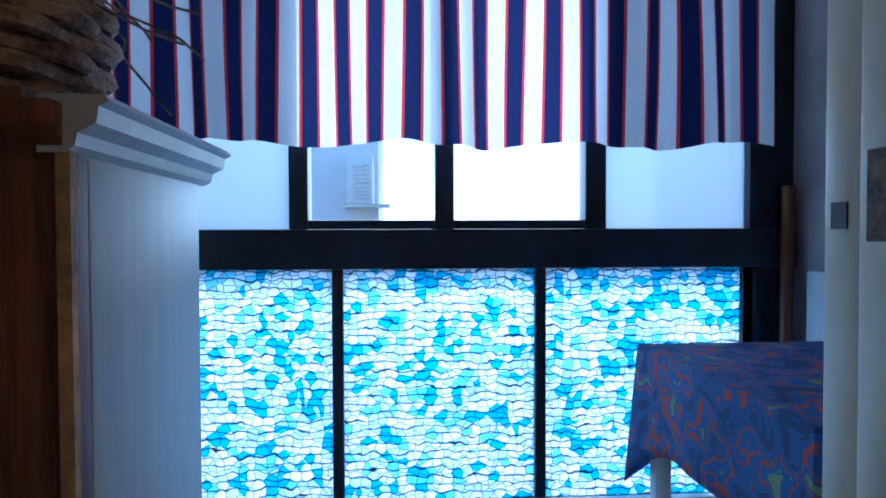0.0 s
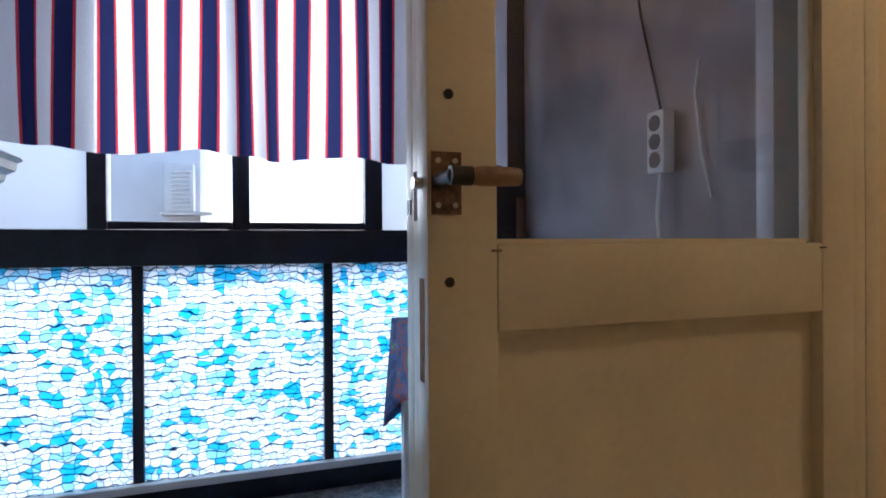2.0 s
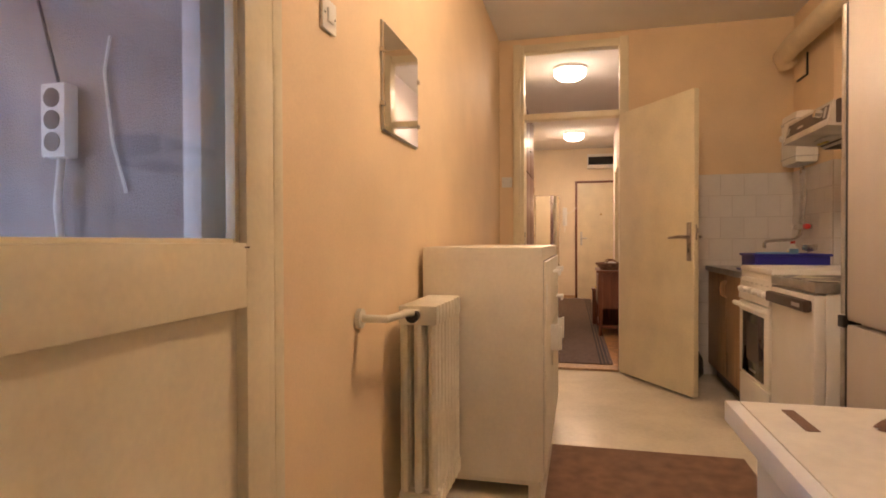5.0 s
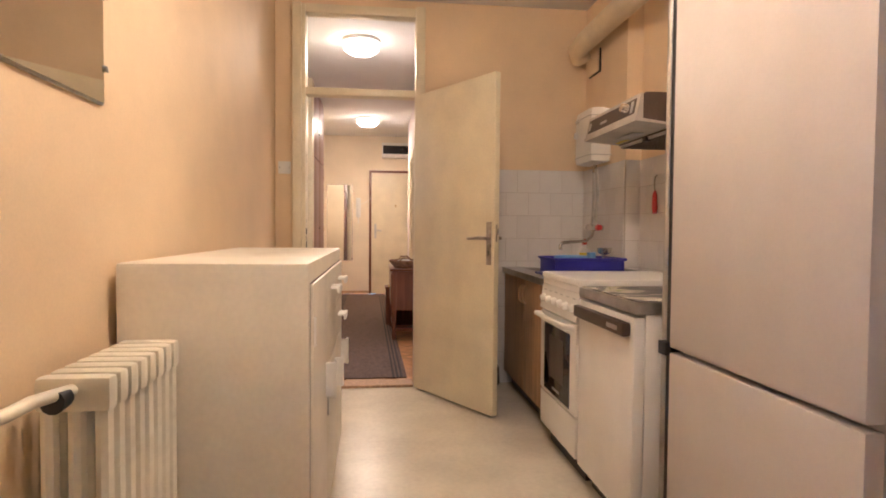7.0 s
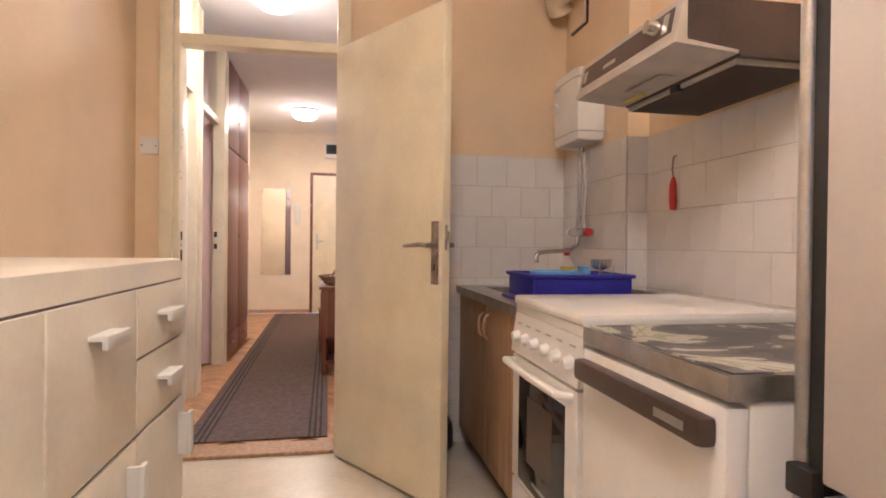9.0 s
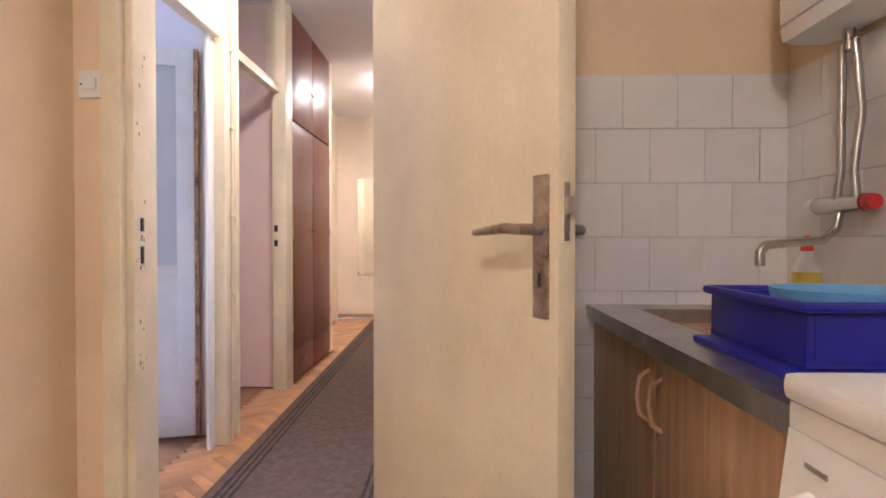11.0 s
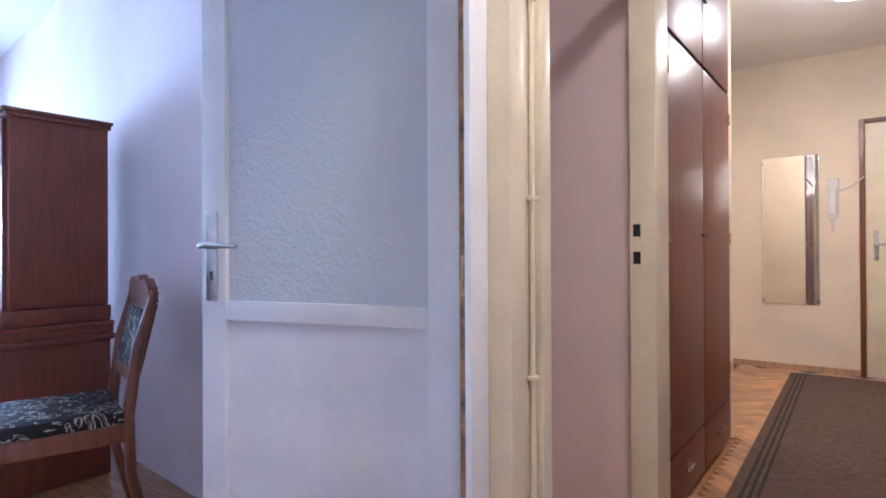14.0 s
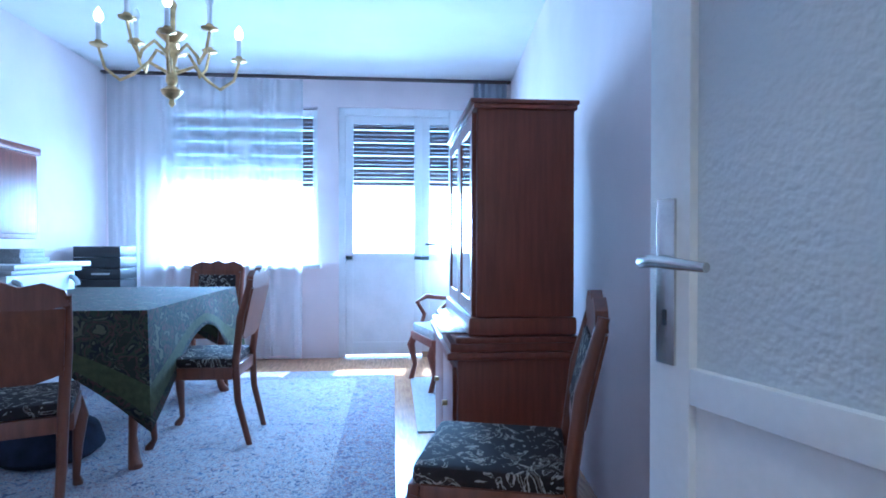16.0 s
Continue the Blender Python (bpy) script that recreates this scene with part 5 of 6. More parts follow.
tb = thing("hall_table", "small dark brown sideboard on turned legs in the hall", "sideboard", 6.805, -0.53, 0)
part("top", B(-0.02, 0.82, -0.005, 0.325, 0.685, 0.708, bevel=0.005), WALNUT, tb)
part("body", B(0.01, 0.79, 0.0, 0.30, 0.30, 0.685), WALNUT, tb, smooth=False)
for x in (0.02, 0.78):
    for y in (0.02, 0.285):
        part("leg", box(T([(x, y, 0.0), (x, y, 0.03), (x, y, 0.10), (x, y, 0.2), (x, y, 0.30)], [0.014, 0.022, 0.016, 0.024, 0.02], 12), x - 0.022, x + 0.022, y - 0.022, y + 0.022, 0.28, 0.685, bevel=0.003), WALNUT, tb)
for k in range(2):
    d = part("door", B(0.03 + k * 0.375, 0.39 + k * 0.375, 0.30, 0.314, 0.33, 0.66, bevel=0.006), WALNUT, tb)
    part("knob", T([(0.36 + k * 0.09, 0.314, 0.5), (0.36 + k * 0.09, 0.333, 0.5)], 0.012, 10), BRASS, d)
part("stretcher", box(B(0.02, 0.78, 0.275, 0.295, 0.09, 0.12), 0.01, 0.03, 0.02, 0.275, 0.09, 0.12), WALNUT, tb)
hb = thing("fruit_basket", "shallow brown wicker basket with handles on the hall sideboard", "basket", 6.97, -0.36, 0.708)
bm = bmesh.new()
for k in range(6):
    r = 0.10 + 0.011 * k
    tube(bm, [((1.25 * r + 0.006 * math.sin(10 * a + k * 3.14)) * math.cos(a), (r + 0.006 * math.sin(10 * a + k * 3.14)) * math.sin(a), 0.01 + 0.013 * k) for a in (2 * math.pi * i / 50 for i in range(51))], 0.008, 6, False)
part("weave", bm, WICKER, hb)
for s in (-1, 1):
    part("handle", T([(s * 0.15, -0.06, 0.075), (s * 0.19, -0.035, 0.11), (s * 0.195, 0.035, 0.11), (s * 0.15, 0.06, 0.075)], 0.007, 8), WICKER, hb)
solid("crumpled_bag", "crumpled pale plastic bag in the basket", "bag", lathe(bmesh.new(), [(0.06, 0.715), (0.095, 0.74), (0.08, 0.785), (0.03, 0.80)], 6.97, -0.36, 11), BROCADE, False)
solid("dark_trinket", "small dark blue object on the hall sideboard", "ornament", box(B(7.25, 7.35, -0.40, -0.32, 0.708, 0.74, bevel=0.005), 7.28, 7.33, -0.38, -0.34, 0.74, 0.78, bevel=0.005), NIGHT)
sr = thing("shoe_stack", "dark wicker shoe box under the sideboard's side", "box", 7.72, -0.40, 0)
part("body", B(0, 0.25, -0.10, 0.22, 0, 0.42, bevel=0.01), OLDWOOD, sr)
part("lid", B(-0.01, 0.26, -0.11, 0.23, 0.42, 0.44, bevel=0.006), WALNUT, sr)

# ---- living room ----
def window_sash(parent, x0, x1, z0, z1, y, bar=0.05):
    for a in ((x0, x0 + bar, z0, z1), (x1 - bar, x1, z0, z1)):
        part("stile", B(a[0], a[1], y, y + 0.045, a[2], a[3], bevel=0.004), WHITE, parent)
    for a in ((z0, z0 + bar), (z1 - bar, z1)):
        part("rail", B(x0 + bar, x1 - bar, y, y + 0.045, a[0], a[1], bevel=0.004), WHITE, parent)
    part("pane", B(x0 + bar, x1 - bar, y + 0.02, y + 0.024, z0 + bar, z1 - bar), GLASS, parent, smooth=False).visible_shadow = False


def shutter(parent, x0, x1, z0, z1, y):
    """A half-lowered roller shutter: slats with slits of light between them."""
    n = int((z1 - z0) / 0.042)
    for k in range(n):
        z = z1 - 0.042 * (k + 1)
        gap = 0.010 if k % 3 == 1 else 0.003
        part("slat", B(x0, x1, y, y + 0.012, z + gap, z + 0.042), SHUTTER, parent, smooth=False)


SHUTTER = mat("brown_shutter_slat", (0.16, 0.11, 0.10), 0.6, var=0.12, bump=0.02)
w2 = thing("window_2", "white double living room window with a half-lowered shutter", "window", 0, 6.2, 0)
tagged(w2, kind="structure")
window_sash(w2, 3.62, 4.32, 0.90, 2.38, 0.06)
window_sash(w2, 4.32, 5.02, 0.90, 2.38, 0.06)
part("window_sill", B(3.58, 5.06, -0.10, 0.16, 0.86, 0.90, bevel=0.006), WHITE, w2)
shutter(w2, 3.64, 5.0, 1.64, 2.40, 0.125)
w3 = thing("door_6", "white balcony door with glazed upper half and shutter", "door", 0, 6.2, 0)
tagged(w3, kind="structure")
part("frame", box(box(B(5.22, 5.28, 0.02, 0.12, 0, 2.4, bevel=0.004), 6.56, 6.62, 0.02, 0.12, 0, 2.4, bevel=0.004), 5.28, 6.56, 0.02, 0.12, 2.33, 2.4, bevel=0.004), WHITE, w3)
for x0, x1 in ((5.28, 6.02), (6.02, 6.56)):
    window_sash(w3, x0, x1, 0.93, 2.33, 0.05, 0.075)
    part("lower_panel", B(x0 + 0.05, x1 - 0.05, 0.06, 0.085, 0.12, 0.93), WHITE, w3, smooth=False)
    part("lower_frame", box(box(B(x0, x0 + 0.075, 0.05, 0.095, 0.02, 0.98, bevel=0.004), x1 - 0.075, x1, 0.05, 0.095, 0.02, 0.98, bevel=0.004), x0 + 0.075, x1 - 0.075, 0.05, 0.095, 0.02, 0.14, bevel=0.004), WHITE, w3)
part("handle", T([(6.06, 0.05, 1.09), (6.06, 0.0, 1.09), (6.15, -0.005, 1.085)], 0.01, 10), BLACK, w3)
shutter(w3, 5.26, 6.6, 1.64, 2.42, 0.145)

# a sash of the balcony door standing ajar into the room
sash = thing("window_leaf", "white glazed inner leaf standing ajar at the balcony door", "window", 6.30, 5.98, 0.03, 8)
for x0, x1 in ((-0.035, 0.035), (0.42, 0.49)):
    part("stile", B(x0, x1, 0, 0.04, 0, 2.3, bevel=0.004), WHITE, sash)
for z0, z1 in ((0, 0.10), (0.92, 1.0), (2.23, 2.3)):
    part("rail", B(0.035, 0.42, 0, 0.04, z0, z1, bevel=0.004), WHITE, sash)
part("pane", B(0.035, 0.42, 0.018, 0.022, 1.0, 2.23), GLASS, sash, smooth=False)
part("lower_panel", B(0.035, 0.42, 0.012, 0.028, 0.10, 0.92), WHITE, sash, smooth=False)
part("handle", T([(0.0, 0, 1.08), (0.0, -0.05, 1.08), (0.09, -0.052, 1.08)], 0.009, 10), CHROME, sash)

solid("curtain_rail", "dark double curtain rail under the living room ceiling", "curtain rail", box(B(3.12, 6.86, 6.09, 6.105, 2.63, 2.65), 3.12, 6.86, 6.05, 6.065, 2.63, 2.65), BROWNPL, False)
drape("sheer_curtain", "white sheer curtain before the living room window", 3.16, 4.90, 6.09, 0.04, 2.62, 0.03, 16, SHEER, seed=5)
drape("side_curtain", "grey side curtain bunched beside the balcony door", 6.50, 6.82, 6.07, 0.06, 2.62, 0.03, 5, thin_cloth("grey_voile", (0.40, 0.43, 0.48), 0.08), seed=6)

hu = thing("secretary_hutch", "tall mahogany secretary cabinet with a moulded waist", "cabinet", 5.95, 2.88, 0)
part("lower_body", B(0.04, 0.515, 0.0, 0.95, 0.0, 0.64, bevel=0.006), MAHOGANY, hu)
part("waist_moulding", box(box(box(B(-0.005, 0.53, -0.022, 0.97, 0.635, 0.665, bevel=0.01), 0.01, 0.525, -0.012, 0.96, 0.665, 0.70, bevel=0.008), 0.03, 0.525, -0.02, 0.97, 0.70, 0.725, bevel=0.008), 0.08, 0.52, -0.006, 0.95, 0.725, 0.80, bevel=0.02), MAHOGANY, hu)
part("upper_body", B(0.115, 0.505, 0.0, 0.93, 0.80, 1.625, bevel=0.005), MAHOGANY, hu)
part("cornice", box(B(0.10, 0.515, -0.012, 0.945, 1.62, 1.64, bevel=0.006), 0.085, 0.522, -0.02, 0.955, 1.64, 1.658, bevel=0.008), MAHOGANY, hu)
for y0, y1 in ((0.03, 0.465), (0.48, 0.92)):
    d = part("glazed_door", box(box(box(B(0.098, 0.115, y0, y0 + 0.05, 0.80, 1.61), 0.098, 0.115, y1 - 0.05, y1, 0.80, 1.61), 0.098, 0.115, y0 + 0.05, y1 - 0.05, 1.55, 1.61), 0.098, 0.115, y0 + 0.05, y1 - 0.05, 0.80, 0.86), MAHOGANY, hu, smooth=False)
    part("pane", B(0.104, 0.109, y0 + 0.05, y1 - 0.05, 0.86, 1.55), MIRROR, d, smooth=False)
    lw = part("lower_door", B(0.022, 0.04, y0, y1, 0.05, 0.60, bevel=0.006), MAHOGANY, hu)
    part("knob", T([(0.022, (y0 + y1) / 2, 0.40), (0.0, (y0 + y1) / 2, 0.40)], 0.012, 10), BRASS, lw)
# the desk flap's glossy reflections, put in as a flat chrome slab
solid("desk_flap_gloss", "chrome slab for the bright reflections on the cabinet's desk flap", "tray", B(5.93, 6.04, 2.95, 3.5, 0.726, 0.735, bevel=0.003), CHROME)


def lean(bm):
    for v in bm.verts:
        v.co.y += (v.co.z - 0.57) * 0.22
    return bm


def chair(name, label, x, y, turn, material=WALNUT, group="dining chairs"):
    """A dining chair with a shaped padded back and cabriole front legs; it faces -y before the turn."""
    c = thing(name, label, "chair", x, y, 0, turn, group)
    part("seat_frame", box(box(box(B(-0.22, 0.22, -0.235, -0.20, 0.37, 0.435, bevel=0.008), -0.20, 0.20, 0.18, 0.21, 0.37, 0.435, bevel=0.006), -0.22, -0.19, -0.20, 0.19, 0.37, 0.435, bevel=0.006), 0.19, 0.22, -0.20, 0.19, 0.37, 0.435, bevel=0.006), material, c)
    part("seat", B(-0.215, 0.215, -0.225, 0.19, 0.425, 0.485, bevel=0.025), UPHOL, c, "black floral upholstered seat")
    for s in (-1, 1):
        part("front_leg", T([(s * 0.20, -0.21, 0.40), (s * 0.215, -0.235, 0.32), (s * 0.205, -0.22, 0.18), (s * 0.20, -0.21, 0.06), (s * 0.205, -0.235, 0.02), (s * 0.205, -0.24, 0.0)], [0.028, 0.032, 0.020, 0.015, 0.022, 0.020], 10), material, c)
        part("back_leg", T([(s * 0.17, 0.27, 0.0), (s * 0.18, 0.21, 0.25), (s * 0.185, 0.20, 0.45), (s * 0.20, 0.23, 0.70), (s * 0.205, 0.285, 0.90)], [0.016, 0.019, 0.021, 0.020, 0.016], 10), material, c)
    bm = bmesh.new()
    prism(bm, [(-0.215, 0.86), (-0.20, 0.915), (-0.13, 0.945), (-0.06, 0.93), (0.0, 0.955), (0.06, 0.93), (0.13, 0.945), (0.20, 0.915), (0.215, 0.86), (0.13, 0.845), (-0.13, 0.845)], "y", 0.262, 0.296)
    part("crest_rail", bm, material, c, smooth=False)
    bm = bmesh.new()
    prism(bm, [(-0.19, 0.60), (-0.20, 0.85), (0.20, 0.85), (0.19, 0.60), (0.10, 0.57), (-0.10, 0.57)], "y", 0.0, 0.030)
    for v in bm.verts:
        v.co.y += 0.205 + (v.co.z - 0.57) * 0.22
    part("backrest", bm, material, c, smooth=False)
    part("back_pad", lean(B(-0.15, 0.15, 0.195, 0.215, 0.62, 0.83, bevel=0.006)), UPHOL, c)
    return c


chair("side_chair", "brown side chair with black floral seat against the pink wall", 6.06, 2.36, -106, group="")
chair("dining_chair", "walnut dining chair with a solid shaped back, tucked at the table", 4.24, 3.05, 204)
chair("dining_chair", "walnut dining chair standing sideways at the table", 4.70, 3.98, -90)
chair("dining_chair", "walnut dining chair at the far side of the table", 4.27, 5.35, 0)

dt = thing("dining_table", "walnut dining table on cabriole legs", "table", 3.96, 4.25, 0)
part("tabletop", B(-0.60, 0.60, -0.75, 0.75, 0.74, 0.768, bevel=0.006), WALNUT, dt)
part("apron", B(-0.55, 0.55, -0.70, 0.70, 0.66, 0.74), WALNUT, dt, smooth=False)
for x in (-1, 1):
    for y in (-1, 1):
        part("leg", T([(x * 0.52, y * 0.68, 0.70), (x * 0.55, y * 0.73, 0.60), (x * 0.535, y * 0.71, 0.40), (x * 0.51, y * 0.68, 0.15), (x * 0.53, y * 0.71, 0.05), (x * 0.545, y * 0.73, 0.02), (x * 0.54, y * 0.73, 0.0)], [0.035, 0.042, 0.030, 0.020, 0.028, 0.034, 0.03], 12), WALNUT, dt)
gc = table_cloth("green_tablecloth", "dark green brocade cloth with olive braid, hanging low at corners", 3.345, 4.575, 3.485, 5.015, 0.772, 0.17, GREENCLOTH, 0.03, 0.015, 0.40, 4, 1.35)
gc.data.materials.append(GREENBAND)
for p in gc.data.polygons:
    if 5 * 104 <= p.index < 7 * 104:
        p.material_index = 1
solid("dark_bag", "dark blue bag lying under the dining table", "bag", lathe(bmesh.new(), [(0.20, 0.010), (0.25, 0.05), (0.22, 0.15), (0.12, 0.22), (0.05, 0.24)], 4.0, 3.72, 15), NIGHT)

cp = thing("persian_carpet", "large persian carpet in faded red, cream and blue", "carpet", 0, 0, 0)
part("field", B(3.6, 5.45, 2.3, 5.3, 0.0, 0.010), CARPETM, cp, smooth=False)
bm = bmesh.new()
for a in ((3.3, 5.75, 2.0, 2.3), (3.3, 5.75, 5.3, 5.58), (3.3, 3.6, 2.3, 5.3), (5.45, 5.75, 2.3, 5.3)):
    box(bm, *a, 0.0, 0.010)
part("border", bm, CARPETB, cp, "dark blue and red figured border", smooth=False)
solid("small_rug", "small pale grey rug beside the cabinet", "rug", B(5.88, 6.30, 3.95, 5.3, 0.0, 0.008), BROCADE, False)

am = thing("armchair", "dark wooden armchair with curved arms and pale seat", "armchair", 6.22, 5.12, 0, -75)
part("seat", B(-0.26, 0.26, -0.27, 0.24, 0.38, 0.46, bevel=0.03), BROCADE, am)
part("seat_frame", B(-0.27, 0.27, -0.28, 0.25, 0.33, 0.39, bevel=0.01), MAHOGANY, am)
part("backrest", B(-0.22, 0.22, 0.22, 0.26, 0.48, 0.90, bevel=0.02), BROCADE, am)
for s in (-1, 1):
    part("front_leg", T([(s * 0.24, -0.25, 0.36), (s * 0.255, -0.28, 0.28), (s * 0.24, -0.25, 0.12), (s * 0.245, -0.28, 0.0)], [0.028, 0.032, 0.018, 0.022], 10), MAHOGANY, am)
    part("back_leg", T([(s * 0.22, 0.30, 0.0), (s * 0.23, 0.24, 0.4), (s * 0.24, 0.27, 0.95)], 0.02, 10), MAHOGANY, am)
    part("arm", T([(s * 0.245, -0.20, 0.42), (s * 0.27, -0.16, 0.52), (s * 0.275, -0.22, 0.62), (s * 0.27, -0.14, 0.665), (s * 0.26, 0.05, 0.64), (s * 0.24, 0.25, 0.68)], [0.018, 0.018, 0.018, 0.021, 0.018, 0.018], 10), MAHOGANY, am)
part("crest_rail", T([(-0.25, 0.27, 0.92), (-0.1, 0.27, 0.96), (0.1, 0.27, 0.96), (0.25, 0.27, 0.92)], 0.022, 10), MAHOGANY, am)

sd = thing("stereo_stand", "low dark stand with a wide top under the window", "stand", 3.34, 5.62, 0)
part("top", B(-0.24, 0.34, -0.2, 0.2, 0.69, 0.71, bevel=0.004), OLDWOOD, sd)
part("body", B(-0.2, 0.3, -0.18, 0.18, 0.0, 0.69), OLDWOOD, sd, smooth=False)
sp = thing("stereo", "black stacked stereo set on the stand", "stereo", 3.34, 5.60, 0.71)
for k in range(4):
    part("unit", B(-0.14, 0.22, -0.15, 0.15, 0.002 + k * 0.09, 0.088 + k * 0.09, bevel=0.004), BLACK, sp)
part("display", B(0.0, 0.14, -0.152, -0.149, 0.13, 0.145), STEEL, sp)

wc = thing("white_console", "white ornate carved console by the wall", "console", 3.32, 4.55, 0)
part("top", box(B(-0.2, 0.26, -0.42, 0.42, 0.93, 0.965, bevel=0.01), -0.2, 0.22, -0.38, 0.38, 0.90, 0.93, bevel=0.01), WHITE, wc)
part("body", B(-0.2, 0.18, -0.36, 0.36, 0.12, 0.90, bevel=0.01), WHITE, wc)
for y in (-0.3, 0.3):
    part("scroll", T([(0.18 + 0.05 * math.cos(a), y + 0.0, 0.80 + 0.06 * math.sin(a)) for a in (0.4 * k for k in range(12))], 0.018, 8), WHITE, wc)
    part("leg", T([(0.12, y, 0.12), (0.15, y, 0.06), (0.13, y, 0.0)], 0.03, 10), WHITE, wc)
solid("book_pile", "small pile of pale books on the white console", "books", box(box(B(3.2, 3.45, 4.4, 4.7, 0.965, 1.0, bevel=0.003), 3.22, 3.43, 4.42, 4.68, 1.0, 1.03, bevel=0.003), 3.22, 3.44, 4.41, 4.66, 1.03, 1.055, bevel=0.003), BROCADE)
tc2 = thing("wall_cupboard", "brown wooden cupboard hanging above the console", "cupboard", 3.10, 4.50, 1.12)
part("body", B(0.0, 0.28, -0.55, 0.18, 0.0, 0.55, bevel=0.006), MAHOGANY, tc2)
part("cornice", B(0.0, 0.30, -0.57, 0.20, 0.55, 0.60, bevel=0.01), MAHOGANY, tc2)
part("door", B(0.28, 0.295, -0.53, 0.16, 0.03, 0.52, bevel=0.004), MAHOGANY, tc2)

cx, cy, cz = 4.45, 4.13, 1.885
cl = thing("chandelier", "aged brass candle chandelier with curved arms and lit bulbs", "chandelier", cx, cy, cz)
part("stem", lathe(bmesh.new(), [(0.004, 0.0), (0.018, 0.02), (0.012, 0.045), (0.05, 0.07), (0.062, 0.095), (0.02, 0.125), (0.034, 0.15), (0.030, 0.20), (0.016, 0.23), (0.028, 0.27), (0.042, 0.32), (0.026, 0.37), (0.075, 0.41), (0.085, 0.425), (0.022, 0.45), (0.022, 0.56), (0.03, 0.60), (0.012, 0.63), (0.010, 0.78), (0.05, 0.79), (0.06, 0.80)], sides=20), BRASS, cl)
for k in range(8):
    low = k % 2 == 0
    a = 2 * math.pi * k / 8 + 0.3
    r, h = (0.37, 0.30) if low else (0.29, 0.40)
    c, s = math.cos(a), math.sin(a)
    arm = part("arm", T([(0.02 * c, 0.02 * s, h - 0.10), (0.12 * c, 0.12 * s, h - 0.05), (0.2 * c, 0.2 * s, h - 0.13), (0.3 * c * r / 0.42, 0.3 * s * r / 0.42, h - 0.17), ((r - 0.03) * c, (r - 0.03) * s, h - 0.11), (r * c, r * s, h)], [0.012, 0.010, 0.010, 0.010, 0.009, 0.008], 8), BRASS, cl)
    part("drip_pan", lathe(bmesh.new(), [(0.012, h), (0.045, h + 0.012), (0.048, h + 0.02), (0.02, h + 0.02), (0.02, h + 0.04)], r * c, r * s, 14), BRASS, arm)
    part("candle", lathe(bmesh.new(), [(0.014, h + 0.04), (0.014, h + 0.14)], r * c, r * s, 12), WHITEPL, arm)
    lit = low
    part("bulb", lathe(bmesh.new(), [(0.010, h + 0.14), (0.024, h + 0.165), (0.022, h + 0.19), (0.004, h + 0.225)], r * c, r * s, 12), BULBM if lit else WHITEPL, arm, "lit bulb" if lit else "")
solid("wall_socket", "white wall socket low on the pink wall", "socket", B(6.545, 6.56, 1.86, 1.94, 0.24, 0.32, bevel=0.003), WHITEPL)

# ---- tiles and parquet ----
TS = 0.163


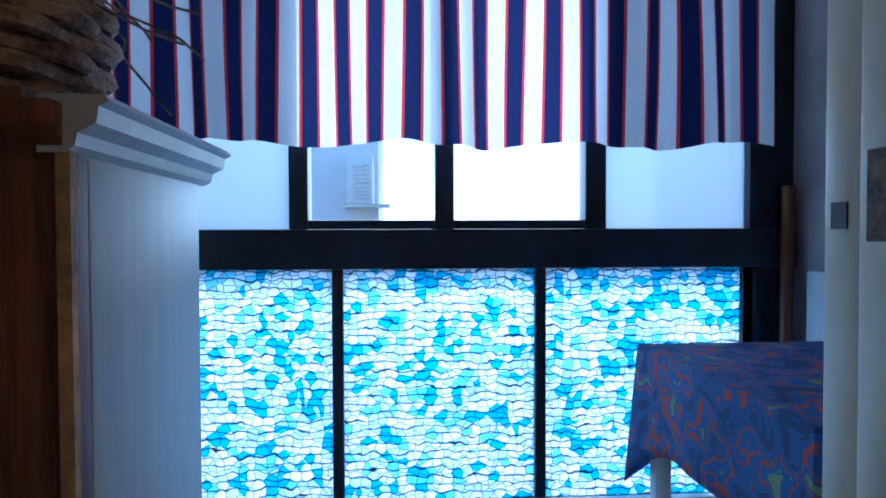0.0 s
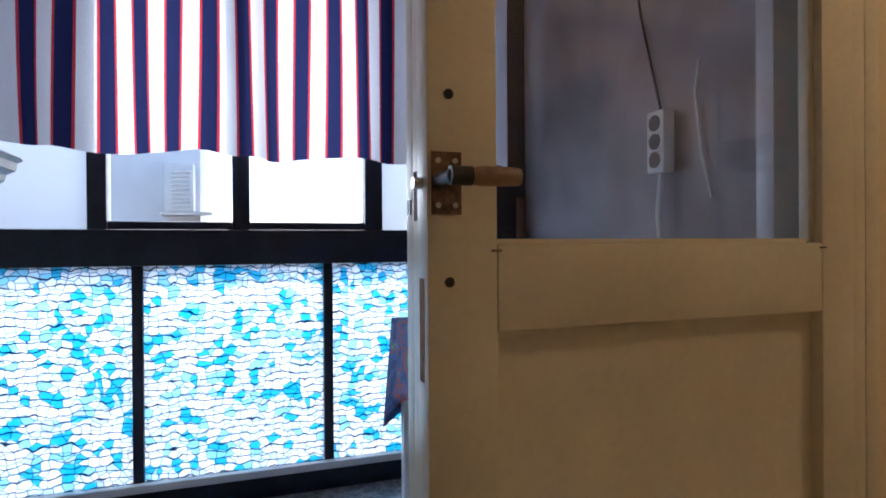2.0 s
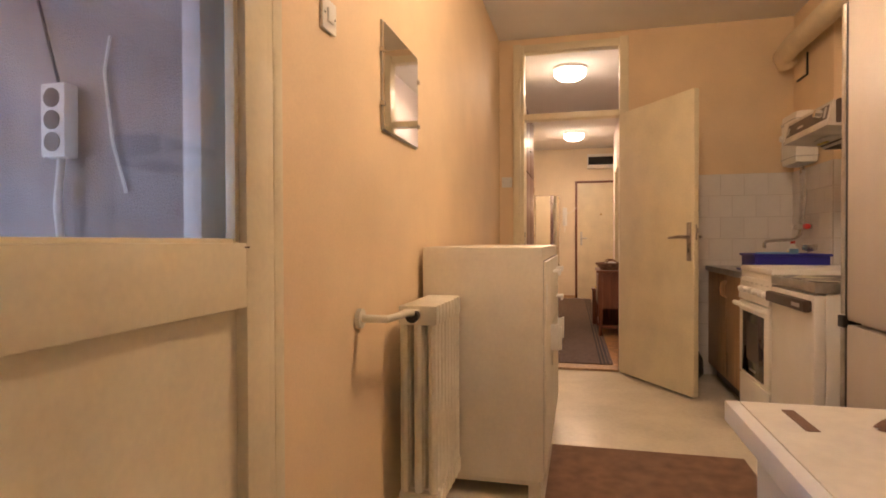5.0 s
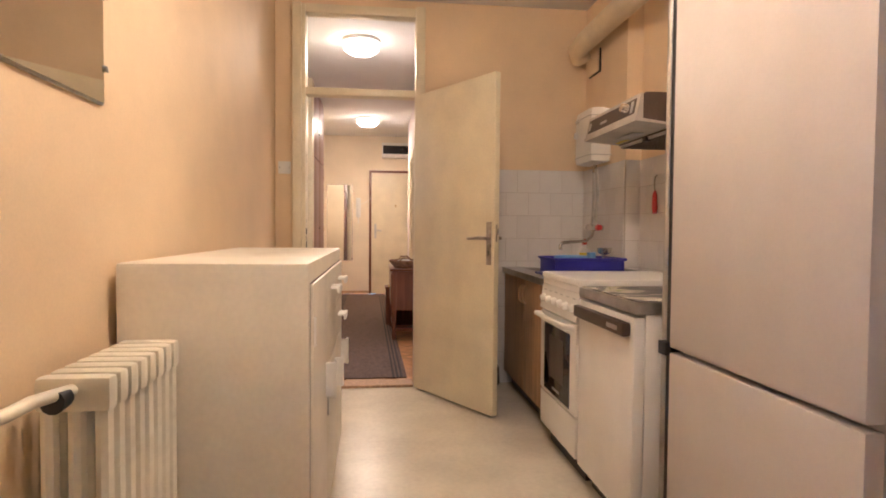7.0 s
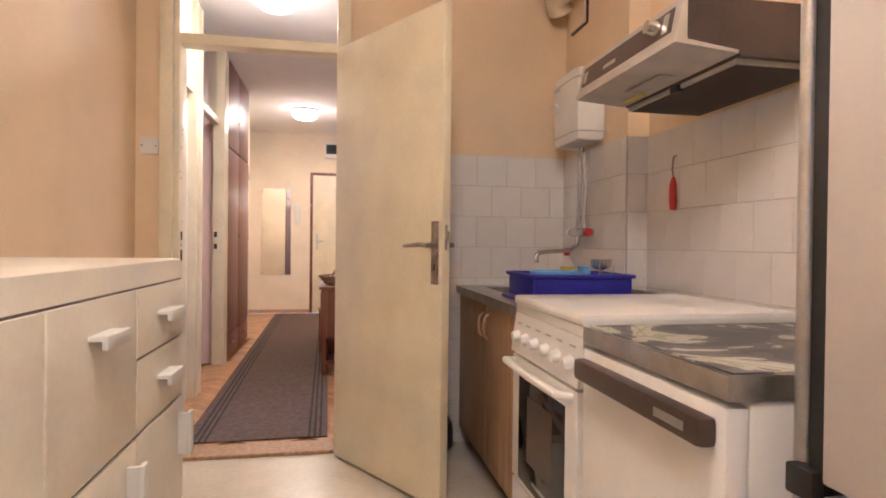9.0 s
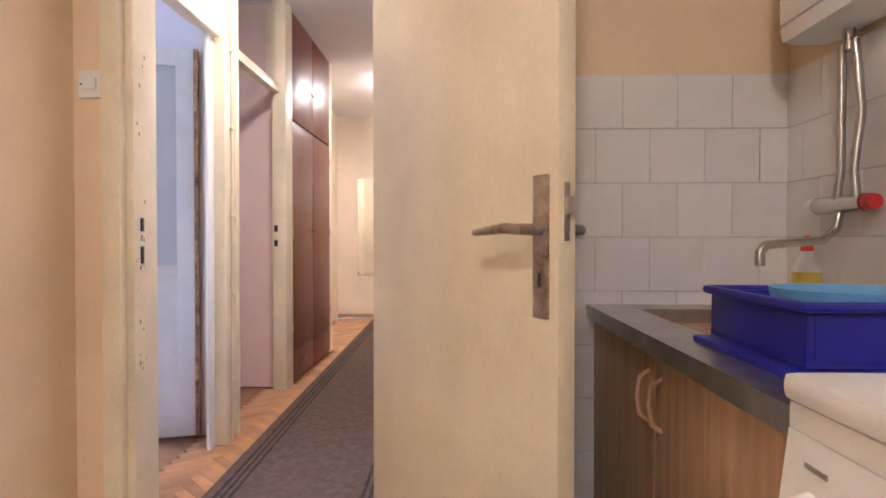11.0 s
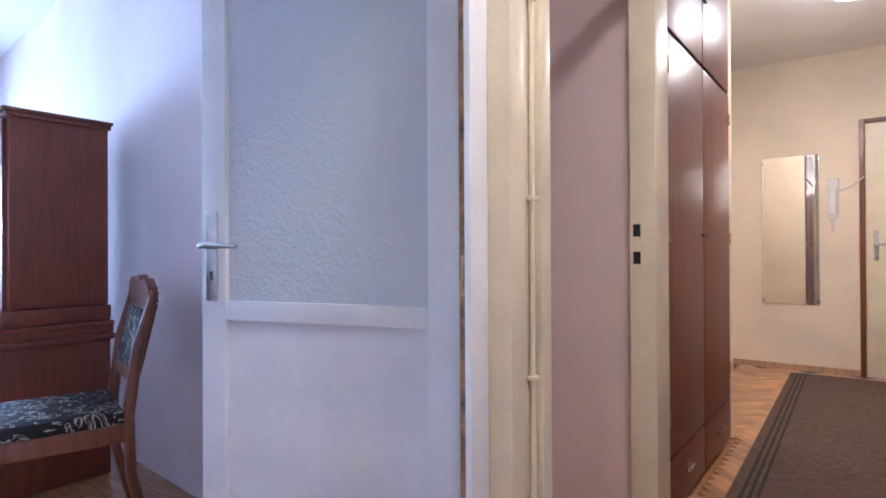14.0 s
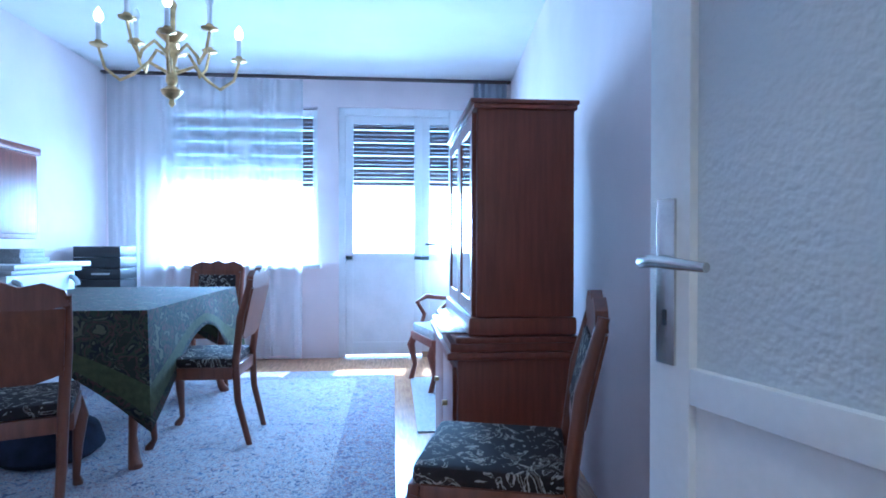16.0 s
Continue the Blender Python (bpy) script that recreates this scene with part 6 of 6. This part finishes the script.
def tile_field(name, label, origin, turn, width, height, holes=()):
    """Wall tiles in running bond, bedded proud of a grout sheet; local x along the wall, y out of it."""
    g = thing(name, label, "tiles", *origin, turn)
    tagged(g, kind="structure")
    part("grout_bed", B(0, width, -0.004, 0, 0, height), GROUT, g, smooth=False)
    meshes = {}
    row = 0
    z = height
    while z > 0.01:
        h = min(TS, z)
        x = -(TS / 2 if row % 2 else 0)
        while x < width - 0.005:
            a, b = max(x, 0), min(x + TS, width)
            w = b - a
            if w > 0.01:
                key = (round(w, 3), round(h, 3))
                if key not in meshes:
                    bm = box(bmesh.new(), 0.001, w - 0.001, -0.008, -0.001, 0.001, h - 0.001, bevel=0.0012)
                    ob = link_mesh("tile", bm, TILE)
                    meshes[key] = ob.data
                else:
                    ob = new("tile", meshes[key])
                ob.parent = g
                ob.matrix_basis = pose(a, 0, z - h)
            x += TS
        z -= h
        row += 1
    return g


tile_field("tiles_east", "white glazed wall tiles beside the kitchen door", (EX, -0.42, 0.0), 270, 1.15, 1.53)
tile_field("tiles_flue", "white glazed wall tiles behind the sink", (EX, SK, 0.0), 180, 0.69, 1.53)
tile_field("tiles_flue_side", "white glazed tiles on the flue's side", (4.5, SK, 0.0), 270, 0.10, 1.53)
tile_field("tiles_south", "white glazed wall tiles behind the cooker", (4.5, -1.67, 0.0), 180, 1.6, 1.53)

# herringbone oak blocks in the hall
L, W = 0.26, 0.052
block = link_mesh("parquet_block", box(bmesh.new(), 0.0006, L - 0.0006, 0.0006, W - 0.0006, -0.012, 0.0, bevel=0.0008), PARQUET)
hp = thing("parquet_hall", "oak herringbone parquet in the hall", "parquet", 0, 0, 0)
tagged(hp, kind="structure")
block.parent = hp
placed, rest = 0, []
for c in range(0, 9):                      # zigzag columns run along x; each is one block wide across y
    for i in range(-12, 86):
        for side in (0, 1):
            s0 = W * math.sqrt(2)
            x, y, q = 5.0 + i * s0, -1.1 + c * L * math.sqrt(2), (L + W) * math.sqrt(0.5)
            turn, px, py = (45, x, y) if side == 0 else (135, x + q, y + q)
            m = pose(px, py, 0, 0, 0, turn)
            mid = m @ Vector((L / 2, W / 2, 0))
            inside = 5.30 < mid.x < 11.0 and SY + 0.03 < mid.y < (NY + 0.10 if mid.x < 7.4 else (NY - 0.04 if mid.x < 8.7 else 1.0))
            hidden = 5.45 < mid.x < 10.75 and -0.16 < mid.y < 0.34
            if not inside or hidden:
                continue
            if mid.x < 8.4 and mid.y > 0 and placed < 290:
                ob = block if placed == 0 else new("parquet_block", block.data)
                ob.parent = hp
                ob.matrix_basis = m
                placed += 1
            else:
                rest.append(m)
bm = bmesh.new()
for m in rest:
    n0 = len(bm.verts)
    box(bm, 0.0006, L - 0.0006, 0.0006, W - 0.0006, -0.012, -0.0002, m=m)
far = part("parquet_blocks", bm, PARQUET, hp, smooth=False)
tagged(far, "oak blocks farther down the hall", kind="stuff")
